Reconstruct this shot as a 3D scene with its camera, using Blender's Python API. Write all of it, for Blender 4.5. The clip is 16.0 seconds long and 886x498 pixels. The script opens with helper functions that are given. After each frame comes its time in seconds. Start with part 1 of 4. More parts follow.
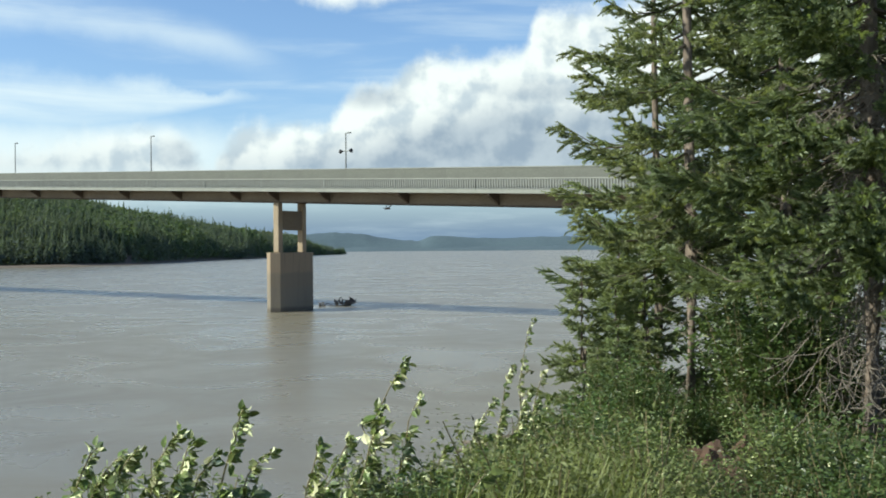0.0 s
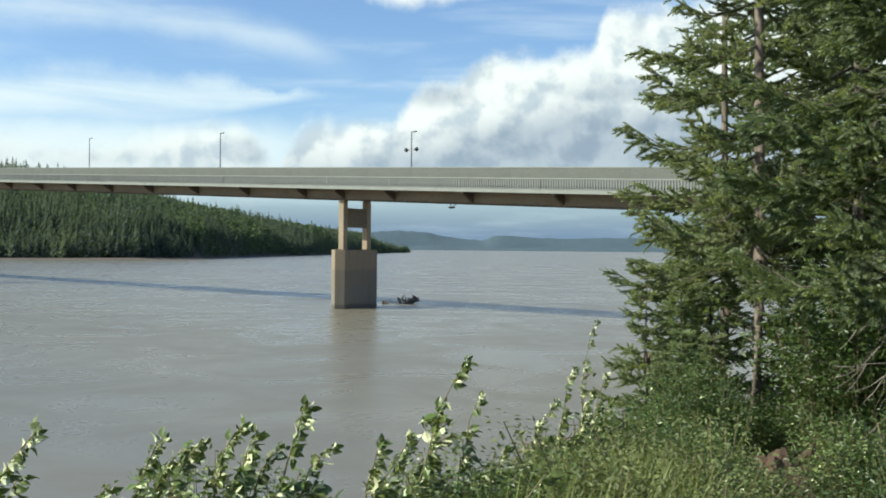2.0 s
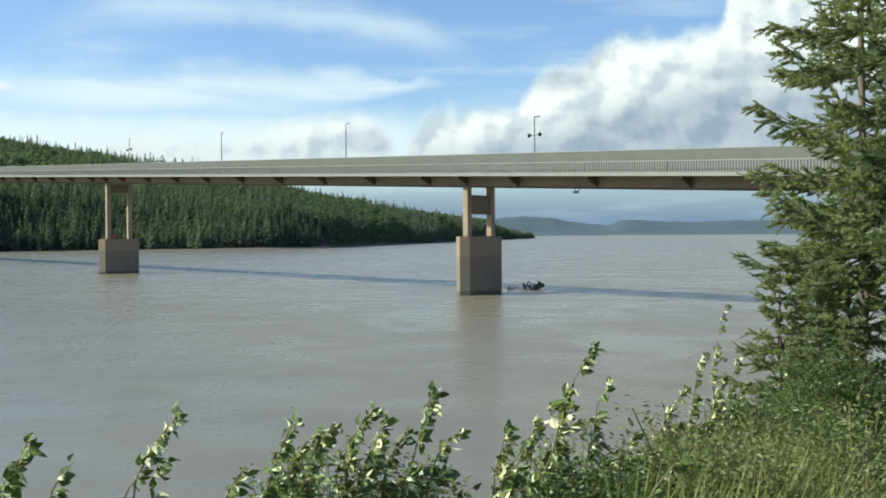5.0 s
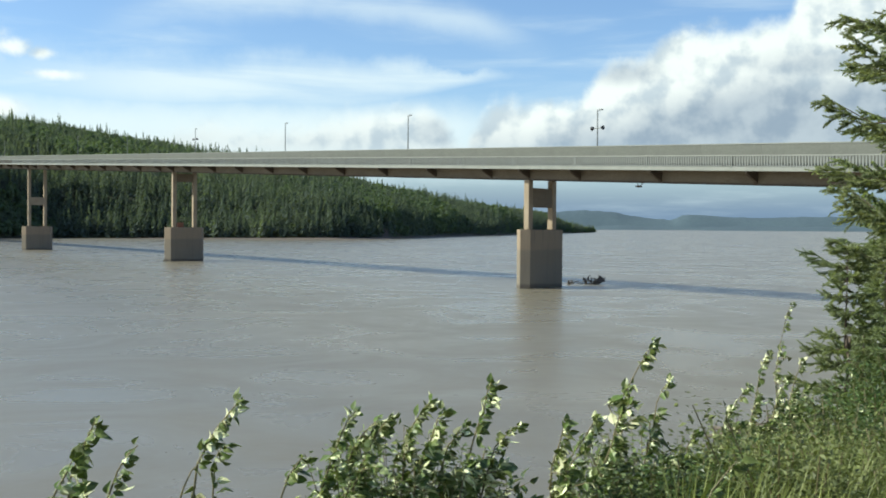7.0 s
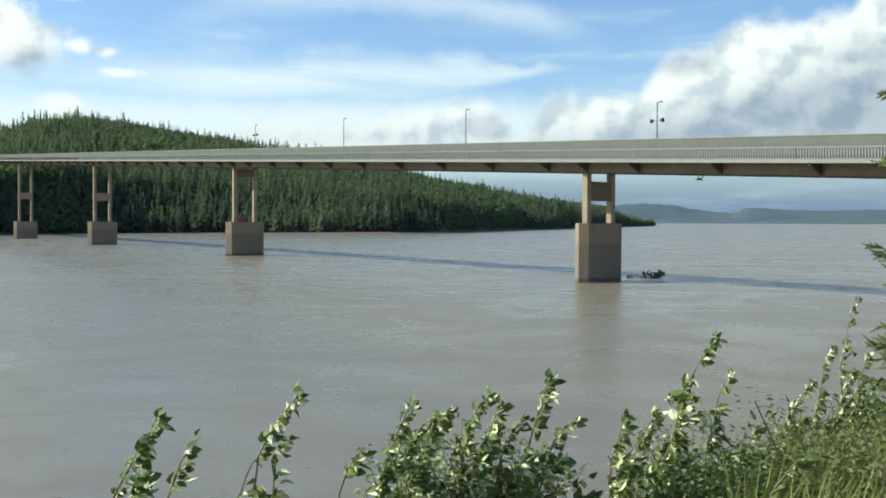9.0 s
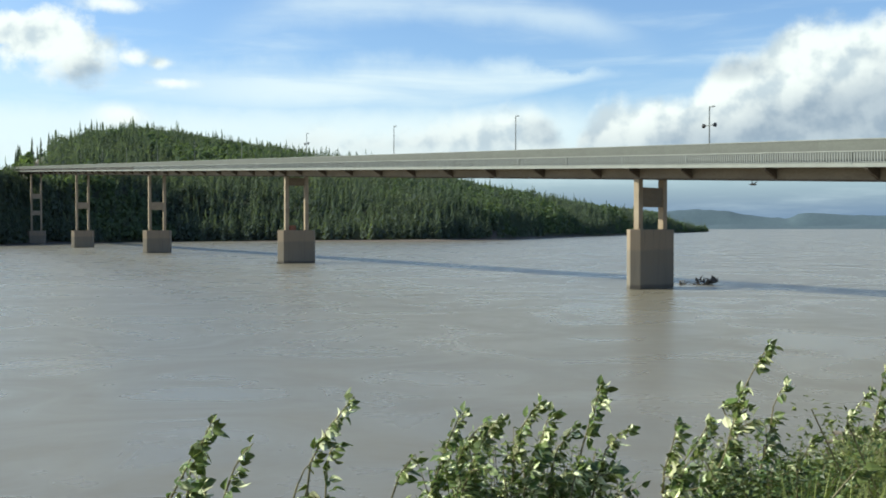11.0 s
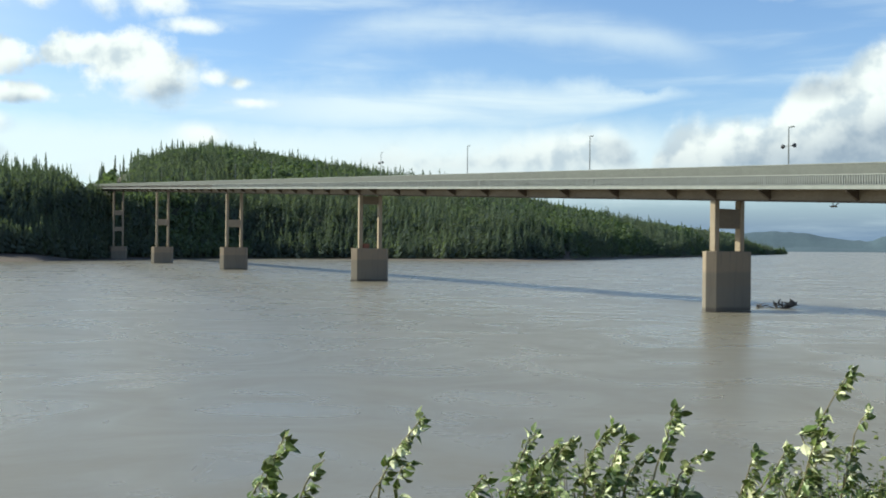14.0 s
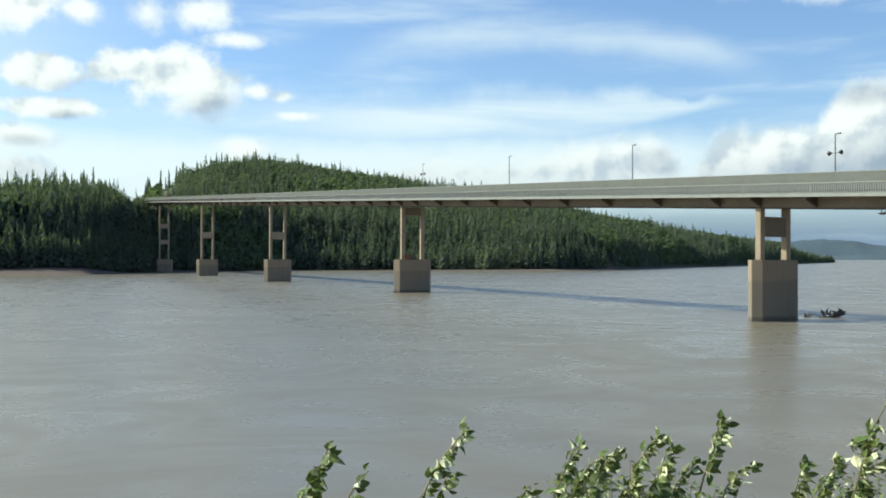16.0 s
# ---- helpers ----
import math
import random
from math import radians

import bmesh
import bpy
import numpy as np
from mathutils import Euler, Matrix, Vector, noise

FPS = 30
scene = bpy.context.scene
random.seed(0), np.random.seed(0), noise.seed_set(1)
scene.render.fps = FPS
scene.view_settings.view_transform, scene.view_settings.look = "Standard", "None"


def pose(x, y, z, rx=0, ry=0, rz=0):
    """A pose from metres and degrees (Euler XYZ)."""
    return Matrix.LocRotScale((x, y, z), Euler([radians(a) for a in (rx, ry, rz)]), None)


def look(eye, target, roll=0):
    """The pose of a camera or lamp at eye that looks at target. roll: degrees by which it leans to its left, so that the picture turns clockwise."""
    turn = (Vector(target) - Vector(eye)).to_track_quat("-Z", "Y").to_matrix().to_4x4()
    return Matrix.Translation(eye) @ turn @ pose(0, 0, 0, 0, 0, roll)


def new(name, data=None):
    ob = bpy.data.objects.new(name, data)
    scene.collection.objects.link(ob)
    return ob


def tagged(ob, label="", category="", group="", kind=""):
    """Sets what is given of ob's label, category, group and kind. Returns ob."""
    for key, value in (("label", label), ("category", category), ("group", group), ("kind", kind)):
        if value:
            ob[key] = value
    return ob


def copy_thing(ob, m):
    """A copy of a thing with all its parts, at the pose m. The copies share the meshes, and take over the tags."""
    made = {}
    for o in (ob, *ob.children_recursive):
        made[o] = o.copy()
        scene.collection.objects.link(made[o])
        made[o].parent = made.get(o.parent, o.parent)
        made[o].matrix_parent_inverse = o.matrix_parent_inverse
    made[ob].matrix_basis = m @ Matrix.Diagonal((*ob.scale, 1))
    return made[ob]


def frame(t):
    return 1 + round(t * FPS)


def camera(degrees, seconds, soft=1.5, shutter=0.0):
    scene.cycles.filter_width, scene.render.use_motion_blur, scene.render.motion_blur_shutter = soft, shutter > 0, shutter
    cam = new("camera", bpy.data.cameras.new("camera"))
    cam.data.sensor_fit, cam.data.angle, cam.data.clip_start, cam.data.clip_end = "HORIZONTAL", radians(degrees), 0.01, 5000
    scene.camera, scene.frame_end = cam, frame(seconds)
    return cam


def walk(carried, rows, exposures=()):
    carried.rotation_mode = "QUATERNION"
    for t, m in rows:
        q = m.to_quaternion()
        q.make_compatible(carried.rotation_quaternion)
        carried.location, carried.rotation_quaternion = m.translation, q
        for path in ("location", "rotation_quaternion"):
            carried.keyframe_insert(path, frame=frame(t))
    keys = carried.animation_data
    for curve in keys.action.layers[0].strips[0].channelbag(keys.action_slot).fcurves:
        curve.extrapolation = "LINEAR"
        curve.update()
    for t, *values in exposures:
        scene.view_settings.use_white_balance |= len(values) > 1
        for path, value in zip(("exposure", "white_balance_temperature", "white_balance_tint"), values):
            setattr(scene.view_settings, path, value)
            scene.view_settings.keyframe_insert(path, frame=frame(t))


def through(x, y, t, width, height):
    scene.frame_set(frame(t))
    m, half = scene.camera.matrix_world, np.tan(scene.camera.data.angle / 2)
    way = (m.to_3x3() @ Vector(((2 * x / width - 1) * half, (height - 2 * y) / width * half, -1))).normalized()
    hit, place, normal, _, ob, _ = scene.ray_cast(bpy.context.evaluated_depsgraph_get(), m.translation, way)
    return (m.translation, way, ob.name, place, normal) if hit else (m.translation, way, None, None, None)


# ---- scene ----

# ---------------------------------------------------------------- camera
cam = camera(46.06, 16.0, soft=1.85)
EYE = (0.0, 0.0, 7.73)
# seconds, yaw, pitch, roll
PATH = [
    (0.0, 0.001, 0.186, 0.439), (0.5, 0.942, 0.197, 0.248), (1.0, 1.849, 0.253, 0.330), (1.5, 2.496, 0.414, 0.217),
    (2.0, 3.499, 0.147, -0.539), (2.5, 5.094, -0.063, -0.397), (3.0, 6.361, -0.192, -0.584), (3.5, 7.428, -0.302, -0.264),
    (4.0, 8.525, -0.421, -0.073), (6.5, 12.743, -0.925, 0.030), (7.0, 13.658, -1.046, -0.445), (7.5, 14.426, -1.165, -0.075),
    (8.0, 15.211, -1.231, 0.009), (8.5, 16.021, -1.314, 0.035), (9.0, 16.838, -1.390, -0.270), (11.5, 20.289, -0.862, -0.042),
    (12.0, 21.035, -0.687, -0.118), (12.5, 21.744, -0.492, 0.349), (13.0, 22.404, -0.298, -0.251), (13.5, 23.002, -0.140, -0.452),
    (14.0, 23.585, 0.042, -0.563), (14.5, 24.172, 0.193, -0.631), (15.0, 24.739, 0.333, -0.735), (15.5, 25.346, 0.466, -0.607),
    (16.0, 25.916, 0.622, -0.153)]
walk(cam, [(t, pose(*EYE, 90 + p, r, yw)) for t, yw, p, r in PATH], exposures=((0.0, 0.465, 6250.0, -1.0), (16.0, 0.465, 6250.0, -1.0)))

# ---------------------------------------------------------------- light
SUN_EL, SUN_TO = radians(38.2), Vector((-0.972, -0.235, 0)).normalized()
sun_dir = SUN_TO * math.cos(SUN_EL) + Vector((0, 0, math.sin(SUN_EL)))
sun = new("sun", bpy.data.lights.new("sun", "SUN"))
sun.data.energy, sun.data.angle, sun.data.color = 5.0, radians(0.6), (1.0, 0.93, 0.80)
sun.matrix_world = look(sun_dir * 100, (0, 0, 0))


class Nodes:
    """Short ways to wire a node tree."""

    def __init__(self, tree):
        self.tree = tree
        tree.nodes.clear()

    def add(self, kind, ins=(), **props):
        n = self.tree.nodes.new(kind)
        for k, v in props.items():
            setattr(n, k, v)
        for k, v in dict(ins).items():
            self.put(n.inputs[k], v)
        return n

    def put(self, socket, v):
        if isinstance(v, bpy.types.NodeSocket):
            self.tree.links.new(v, socket)
        else:
            socket.default_value = v

    def math(self, op, a, b=0.0, clamp=False):
        n = self.add("ShaderNodeMath", operation=op, use_clamp=clamp)
        self.put(n.inputs[0], a), self.put(n.inputs[1], b)
        return n.outputs[0]

    def mix(self, fac, a, b, blend="MIX"):
        n = self.add("ShaderNodeMix", data_type="RGBA", blend_type=blend)
        self.put(n.inputs[0], fac), self.put(n.inputs[6], a), self.put(n.inputs[7], b)
        return n.outputs[2]

    def ramp(self, v, lo, hi, a=0.0, b=1.0):
        n = self.add("ShaderNodeMapRange", interpolation_type="SMOOTHSTEP")
        for i, x in enumerate((v, lo, hi, a, b)):
            self.put(n.inputs[i], x)
        return n.outputs[0]

    def noise(self, vec, scale, detail=4.0, rough=0.55, dist=0.0):
        n = self.add("ShaderNodeTexNoise", {"Scale": scale, "Detail": detail, "Roughness": rough, "Distortion": dist})
        if vec is not None:
            self.put(n.inputs["Vector"], vec)
        return n.outputs["Fac"]


def rgb(r, g, b):
    return (r, g, b, 1.0)


def make_sky():
    w = bpy.data.worlds.new("sky")
    scene.world = w
    w.use_nodes = True
    g = Nodes(w.node_tree)
    way = g.add("ShaderNodeTexCoord").outputs["Generated"]
    sep = g.add("ShaderNodeSeparateXYZ", {0: way})
    x, y, z = sep.outputs
    az = g.math("MULTIPLY", g.math("ARCTAN2", g.math("MULTIPLY", x, -1.0), y), 57.2958)
    el = g.math("MULTIPLY", g.math("ARCSINE", z), 57.2958)
    flat = g.add("ShaderNodeCombineXYZ", {0: az, 1: el, 2: 0.0}).outputs[0]
    # air without cloud
    air = g.add("ShaderNodeTexSky", sky_type="NISHITA", sun_disc=False, sun_elevation=SUN_EL, sun_rotation=radians(256.4),
                altitude=100.0, air_density=1.0, dust_density=0.6, ozone_density=1.4).outputs[0]
    # wobble for the edges of the clouds
    n1 = g.noise(flat, 0.30, 7.0, 0.60)
    n2 = g.noise(g.add("ShaderNodeVectorMath", {0: flat, 1: (31.0, 17.0, 5.0)}, operation="ADD").outputs[0], 0.75, 6.0, 0.62)
    wob = g.math("SUBTRACT", n1, 0.5)
    wob2 = g.math("SUBTRACT", n2, 0.5)

    def blob(a0, e0, ra, re, soft=0.45, rough=1.5):
        """A heap of cloud round an azimuth and a height, in degrees."""
        da = g.math("DIVIDE", g.math("SUBTRACT", az, a0), ra)
        de = g.math("DIVIDE", g.math("SUBTRACT", el, e0), re)
        d = g.math("SQRT", g.math("ADD", g.math("MULTIPLY", da, da), g.math("MULTIPLY", de, de)))
        d = g.math("ADD", d, g.math("MULTIPLY", wob, -2.0 * rough))
        d = g.math("ADD", d, g.math("MULTIPLY", wob2, -0.8 * rough))
        return g.ramp(d, 1.0 + soft / 2, 1.0 - soft / 2)

    def pile(items):
        out = None
        for it in items:
            b = blob(*it)
            out = b if out is None else g.math("MAXIMUM", out, b)
        return out

    # two banks of heaped cloud, each below an uneven top line
    def top_line(base, steps):
        out = base
        for a0, a1, rise in steps:
            out = g.math("ADD", g.ramp(az, a0, a1, 0.0, rise), out)
        return out

    fine = g.noise(flat, 1.1, 6.0, 0.6)
    lumps = g.math("ADD", g.math("MULTIPLY", wob, 2.2), g.math("ADD", g.math("MULTIPLY", wob2, 1.0), g.math("MULTIPLY", g.math("SUBTRACT", fine, 0.5), 0.5)))

    def bank(top, soft):
        d = g.math("ADD", g.math("SUBTRACT", top, el), lumps)
        return g.ramp(d, -soft / 2, soft / 2)

    right_top = top_line(3.6, ((13.4, 10.6, 3.3), (6.6, 4.4, 2.0), (4.0, 0.6, 1.7), (-4.3, -5.6, 2.2), (-9.0, -20.0, 5.0), (-25.0, -40.0, -6.0)))
    left_top = top_line(3.4, ((34.0, 25.0, 1.9), (23.0, 15.2, 1.3), (14.8, 12.2, -2.2)))
    bank_r, bank_l = bank(right_top, 1.3), bank(left_top, 1.6)
    puffs = pile(((41.8, 10.1, 2.7, 1.0, 0.5, 1.1), (40.2, 9.6, 2.8, 1.4, 0.6, 1.0), (38.9, 8.9, 2.2, 1.4, 0.9, 1.0), (47.0, 9.7, 1.7, 0.9, 0.6, 1.4), (46.2, 7.7, 2.4, 0.5, 0.8, 1.3),
                  (48.6, 12.8, 3.0, 1.2, 0.7, 1.3), (45.4, 12.8, 0.9, 0.6, 1.3, 1.5), (41.8, 13.0, 0.7, 0.9, 1.8, 1.7), (39.2, 12.9, 1.4, 0.6, 1.8, 1.8), (37.2, 11.7, 1.2, 0.3, 1.9, 1.9),
                  (36.2, 9.0, 0.8, 0.4, 1.4, 1.9), (34.7, 8.8, 0.6, 0.28, 1.5, 1.9), (34.2, 7.8, 1.4, 0.25, 1.4, 1.7), (47.9, 6.3, 1.3, 0.5, 1.6, 1.2), (48.2, 4.4, 1.6, 0.7, 1.4, 1.2), (36.8, 6.0, 1.0, 0.5, 1.8, 1.2),
                  (55.0, 10.5, 4.0, 2.0, 0.7, 1.2), (62.0, 13.0, 6.0, 2.6, 0.7, 1.2), (5.5, 14.2, 3.0, 0.7, 1.8, 1.4)))
    heaps = g.math("MAXIMUM", g.math("MAXIMUM", bank_r, g.math("MULTIPLY", bank_l, 0.9)), puffs)
    # thin high streaks, drawn out sideways
    tilt = g.add("ShaderNodeMapping", {"Vector": flat, "Rotation": (0, 0, radians(7)), "Scale": (0.05, 0.42, 1.0)}).outputs[0]
    s1 = g.noise(tilt, 1.0, 6.0, 0.55, 0.4)
    streak = g.math("MULTIPLY", g.ramp(s1, 0.46, 0.80), g.math("MULTIPLY", g.ramp(el, 3.5, 7.5, 0.0, 0.75), g.ramp(el, 15.0, 24.0, 1.0, 0.15)))
    off = g.math("SUBTRACT", az, 21.0)
    arch = g.math("SUBTRACT", g.math("ADD", 12.4, g.math("MULTIPLY", wob, 1.2)), g.math("MULTIPLY", g.math("MULTIPLY", off, off), 0.016))
    arch = g.math("MULTIPLY", g.ramp(g.math("ABSOLUTE", g.math("SUBTRACT", el, arch)), 1.5, 0.0, 0.0, 0.6), g.math("MULTIPLY", g.ramp(az, 7.0, 13.0), g.math("MULTIPLY", g.ramp(az, 33.0, 27.0), g.ramp(s1, 0.30, 0.55, 0.25, 1.0))))
    thick = g.math("ADD", 0.15, g.math("ADD", g.ramp(az, 9.0, 22.0, 0.0, 1.0), g.math("MULTIPLY", wob, 0.8)))
    wedge = g.math("DIVIDE", g.math("ABSOLUTE", g.math("SUBTRACT", el, g.math("ADD", g.ramp(az, 10.0, 24.0, 8.4, 7.7), g.math("MULTIPLY", wob, 1.2)))), thick)
    wedge = g.math("MULTIPLY", g.ramp(wedge, 2.0, 0.1), g.math("MULTIPLY", g.ramp(az, 9.0, 13.5, 0.0, 0.95), g.math("MULTIPLY", g.ramp(az, 38.0, 27.0, 0.35, 1.0), g.ramp(s1, 0.30, 0.56, 0.35, 1.0))))
    band = g.math("MULTIPLY", g.ramp(g.math("ADD", el, g.math("MULTIPLY", wob, 1.4)), 7.6, 5.6), g.ramp(g.math("ADD", el, g.math("MULTIPLY", wob, 2.0)), 2.3, 4.2, 0.0, 0.95))
    band = g.math("MULTIPLY", band, g.ramp(az, 8.0, 14.0, 0.2, 1.0))
    thin = g.math("MAXIMUM", g.math("MAXIMUM", streak, arch), g.math("MAXIMUM", wedge, band))
    # a white veil on the sun's side
    veil = g.math("MULTIPLY", g.ramp(az, 36.0, 60.0, 0.0, 0.7), g.math("MULTIPLY", g.ramp(s1, 0.25, 0.60, 0.5, 1.0), g.ramp(el, 40.0, 22.0)))
    thin = g.math("MAXIMUM", thin, veil)
    # grey undersides, and the side of each heap away from the sun
    line = g.math("ADD", g.ramp(az, 9.0, -4.0, 5.0, 7.6), g.math("MULTIPLY", wob, 1.6))
    belly = g.math("MULTIPLY", g.ramp(el, g.math("ADD", line, 1.3), g.math("SUBTRACT", line, 0.9)), g.ramp(az, 14.5, 4.0, 0.45, 1.0))
    under = g.math("MAXIMUM", belly, g.math("MULTIPLY", 0.7, pile(((38.3, 8.0, 1.5, 0.9, 1.3, 0.8), (45.4, 8.75, 1.1, 0.5, 1.4, 0.8), (45.6, 7.35, 1.0, 0.3, 1.4, 0.8), (-7.5, 8.6, 4.0, 0.7, 1.6, 0.7), (3.8, 8.5, 1.6, 0.5, 1.6, 0.7), (14.0, 5.2, 1.6, 0.8, 1.4, 0.7), (47.8, 6.0, 1.0, 0.3, 1.6, 0.8)))))
    shift = g.add("ShaderNodeVectorMath", {0: flat, 1: (0.55, 0.6, 0.0)}, operation="ADD").outputs[0]
    lit = g.math("SUBTRACT", g.noise(flat, 0.40, 4.0, 0.5), g.noise(shift, 0.40, 4.0, 0.5))
    lit = g.math("ADD", lit, g.math("MULTIPLY", puffs, 0.05))
    white = g.mix(g.ramp(lit, -0.17, 0.08), rgb(6.3, 6.9, 7.6), rgb(10.0, 10.0, 9.8))
    heap_col = g.mix(g.math("MULTIPLY", under, 0.86), white, g.mix(g.ramp(lit, -0.15, 0.15), rgb(3.0, 3.7, 4.8), rgb(4.6, 5.2, 6.1)))
    col = g.mix(1.0, air, rgb(1.26, 1.34, 1.58), "MULTIPLY")
    low = g.mix(g.ramp(az, 22.0, 44.0), rgb(1.95, 2.85, 4.4), rgb(8.0, 8.7, 9.3))
    low_streaks = g.ramp(g.noise(g.add("ShaderNodeMapping", {"Vector": flat, "Rotation": (0, 0, radians(-6)), "Scale": (0.10, 0.9, 1.0)}).outputs[0], 1.0, 5.0, 0.6), 0.45, 0.72, 0.0, 0.55)
    low = g.mix(low_streaks, low, rgb(5.2, 6.2, 7.4))
    col = g.mix(g.ramp(el, 4.5, 0.5, 0.0, 0.95), col, low)
    col = g.mix(g.math("MULTIPLY", thin, 0.85), col, rgb(9.0, 9.6, 9.9))
    col = g.mix(g.math("MULTIPLY", heaps, g.ramp(el, 3.0, 5.0)), col, heap_col)
    bg = g.add("ShaderNodeBackground", {"Color": col, "Strength": 0.075})
    g.tree.links.new(bg.outputs[0], g.add("ShaderNodeOutputWorld").inputs[0])


make_sky()


# ---------------------------------------------------------------- materials
def material(name, a, b, scale, rough=0.8, bump=0.0, fine=8.0, metal=0.0, spots=None, per=0.0, stretch=(1, 1, 1), spec=0.4):
    """Two colours mixed by a coarse and a fine grain, with relief; per: how much one piece differs from the next."""
    m = bpy.data.materials.new(name)
    m.use_nodes = True
    g = Nodes(m.node_tree)
    co = g.add("ShaderNodeTexCoord").outputs["Object"]
    co = g.add("ShaderNodeMapping", {"Vector": co, "Scale": stretch}).outputs[0]
    coarse, grain = g.noise(co, scale, 5.0), g.noise(co, scale * fine, 4.0, 0.65)
    col = g.mix(g.ramp(coarse, 0.32, 0.68), rgb(*a), rgb(*b))
    col = g.mix(g.ramp(grain, 0.3, 0.75, 0.0, 0.45), col, rgb(*[c * 0.6 for c in a]))
    if spots:
        col = g.mix(g.ramp(g.noise(co, scale * 0.6, 6.0, 0.7), 0.58, 0.72, 0.0, 0.7), col, rgb(*spots))
    if per:
        r = g.add("ShaderNodeObjectInfo").outputs["Random"]
        i = g.add("ShaderNodeNewGeometry").outputs["Random Per Island"]
        v = g.math("ADD", g.math("MULTIPLY", g.math("ADD", r, i), per), 1.0 - per)
        hsv = g.add("ShaderNodeHueSaturation", {"Color": col, "Value": v, "Hue": g.math("ADD", g.math("MULTIPLY", i, 0.05 * per), 0.5 - 0.025 * per)})
        col = hsv.outputs[0]
    p = g.add("ShaderNodeBsdfPrincipled", {"Base Color": col, "Metallic": metal, "Specular IOR Level": spec,
                                          "Roughness": g.ramp(grain, 0.2, 0.8, max(rough - 0.12, 0.03), min(rough + 0.1, 1.0))})
    if bump:
        bn = g.add("ShaderNodeBump", {"Strength": bump, "Distance": 0.5 / (scale * fine), "Height": grain})
        g.put(p.inputs["Normal"], bn.outputs[0])
    g.tree.links.new(p.outputs[0], g.add("ShaderNodeOutputMaterial").inputs[0])
    return m


def water_material():
    m = bpy.data.materials.new("silty_water")
    m.use_nodes = True
    g = Nodes(m.node_tree)
    co = g.add("ShaderNodeTexCoord").outputs["Object"]
    flow = g.add("ShaderNodeMapping", {"Vector": co, "Rotation": (0, 0, radians(-62)), "Scale": (0.35, 1.0, 1.0)}).outputs[0]
    big = g.noise(flow, 0.030, 5.0, 0.6, 1.6)
    boil = g.noise(co, 0.075, 4.0, 0.6, 1.8)
    mid = g.noise(flow, 0.22, 2.0, 0.5, 0.9)
    small = g.noise(co, 0.9, 2.0, 0.5, 0.5)
    col = g.mix(g.ramp(big, 0.3, 0.7), rgb(0.150, 0.132, 0.096), rgb(0.178, 0.160, 0.120))
    height = g.math("ADD", g.math("MULTIPLY", small, 0.16), g.math("MULTIPLY", mid, 0.42))
    bn = g.add("ShaderNodeBump", {"Strength": g.ramp(boil, 0.32, 0.70, 0.05, 0.14), "Distance": 0.5, "Height": height})
    p = g.add("ShaderNodeBsdfPrincipled", {"Base Color": col, "Roughness": g.ramp(boil, 0.3, 0.7, 0.24, 0.36), "IOR": 1.33, "Normal": bn.outputs[0]})
    g.tree.links.new(p.outputs[0], g.add("ShaderNodeOutputMaterial").inputs[0])
    return m


def pier_material():
    """Cast concrete in lifts: warm above, greyer where floods have washed it, run-down streaks, a wet foot."""
    m = bpy.data.materials.new("pier_concrete")
    m.use_nodes = True
    g = Nodes(m.node_tree)
    co = g.add("ShaderNodeTexCoord").outputs["Object"]
    z = g.add("ShaderNodeSeparateXYZ", {0: co}).outputs[2]
    runs = g.noise(g.add("ShaderNodeMapping", {"Vector": co, "Scale": (1.6, 1.6, 0.10)}).outputs[0], 1.0, 5.0, 0.65)
    blot, grain = g.noise(co, 0.5, 5.0, 0.6), g.noise(co, 6.0, 4.0, 0.65)
    zz = g.math("ADD", z, g.math("MULTIPLY", g.math("SUBTRACT", blot, 0.5), 0.5))
    col = g.mix(g.ramp(zz, 4.9, 5.5), rgb(0.215, 0.178, 0.132), rgb(0.29, 0.225, 0.155))
    col = g.mix(g.ramp(zz, 3.4, 3.0, 0.0, 0.45), col, rgb(0.20, 0.18, 0.145))
    col = g.mix(g.ramp(runs, 0.50, 0.72, 0.0, 0.55), col, rgb(0.13, 0.105, 0.08))
    col = g.mix(g.ramp(grain, 0.35, 0.75, 0.0, 0.3), col, rgb(0.16, 0.13, 0.10))
    col = g.mix(g.ramp(zz, 0.75, 0.35, 0.0, 0.75), col, rgb(0.075, 0.065, 0.052))
    bn = g.add("ShaderNodeBump", {"Strength": 0.3, "Distance": 0.05, "Height": grain})
    p = g.add("ShaderNodeBsdfPrincipled", {"Base Color": col, "Roughness": 0.88, "Normal": bn.outputs[0]})
    g.tree.links.new(p.outputs[0], g.add("ShaderNodeOutputMaterial").inputs[0])
    return m


M_WATER = water_material()
M_PIER = pier_material()
M_COLUMN = material("tan_concrete", (0.40, 0.318, 0.222), (0.325, 0.258, 0.18), 0.5, 0.85, 0.2, 12, spots=(0.26, 0.20, 0.14))
M_STEEL = material("rusty_steel_and_beam_shade", (0.225, 0.176, 0.118), (0.182, 0.140, 0.095), 0.25, 0.75, 0.15, 10, spots=(0.14, 0.10, 0.07), stretch=(1, 1, 3))
# Weathered steel, with the shade below the deck also put into its colour.
M_BRACKET = material("shaded_weathering_steel", (0.085, 0.062, 0.045), (0.12, 0.09, 0.065), 0.8, 0.8, 0.1, 8)
M_GALV = material("galvanised_steel", (0.22, 0.232, 0.22), (0.185, 0.197, 0.187), 0.8, 0.55, 0.1, 10, metal=0.25, per=0.06)
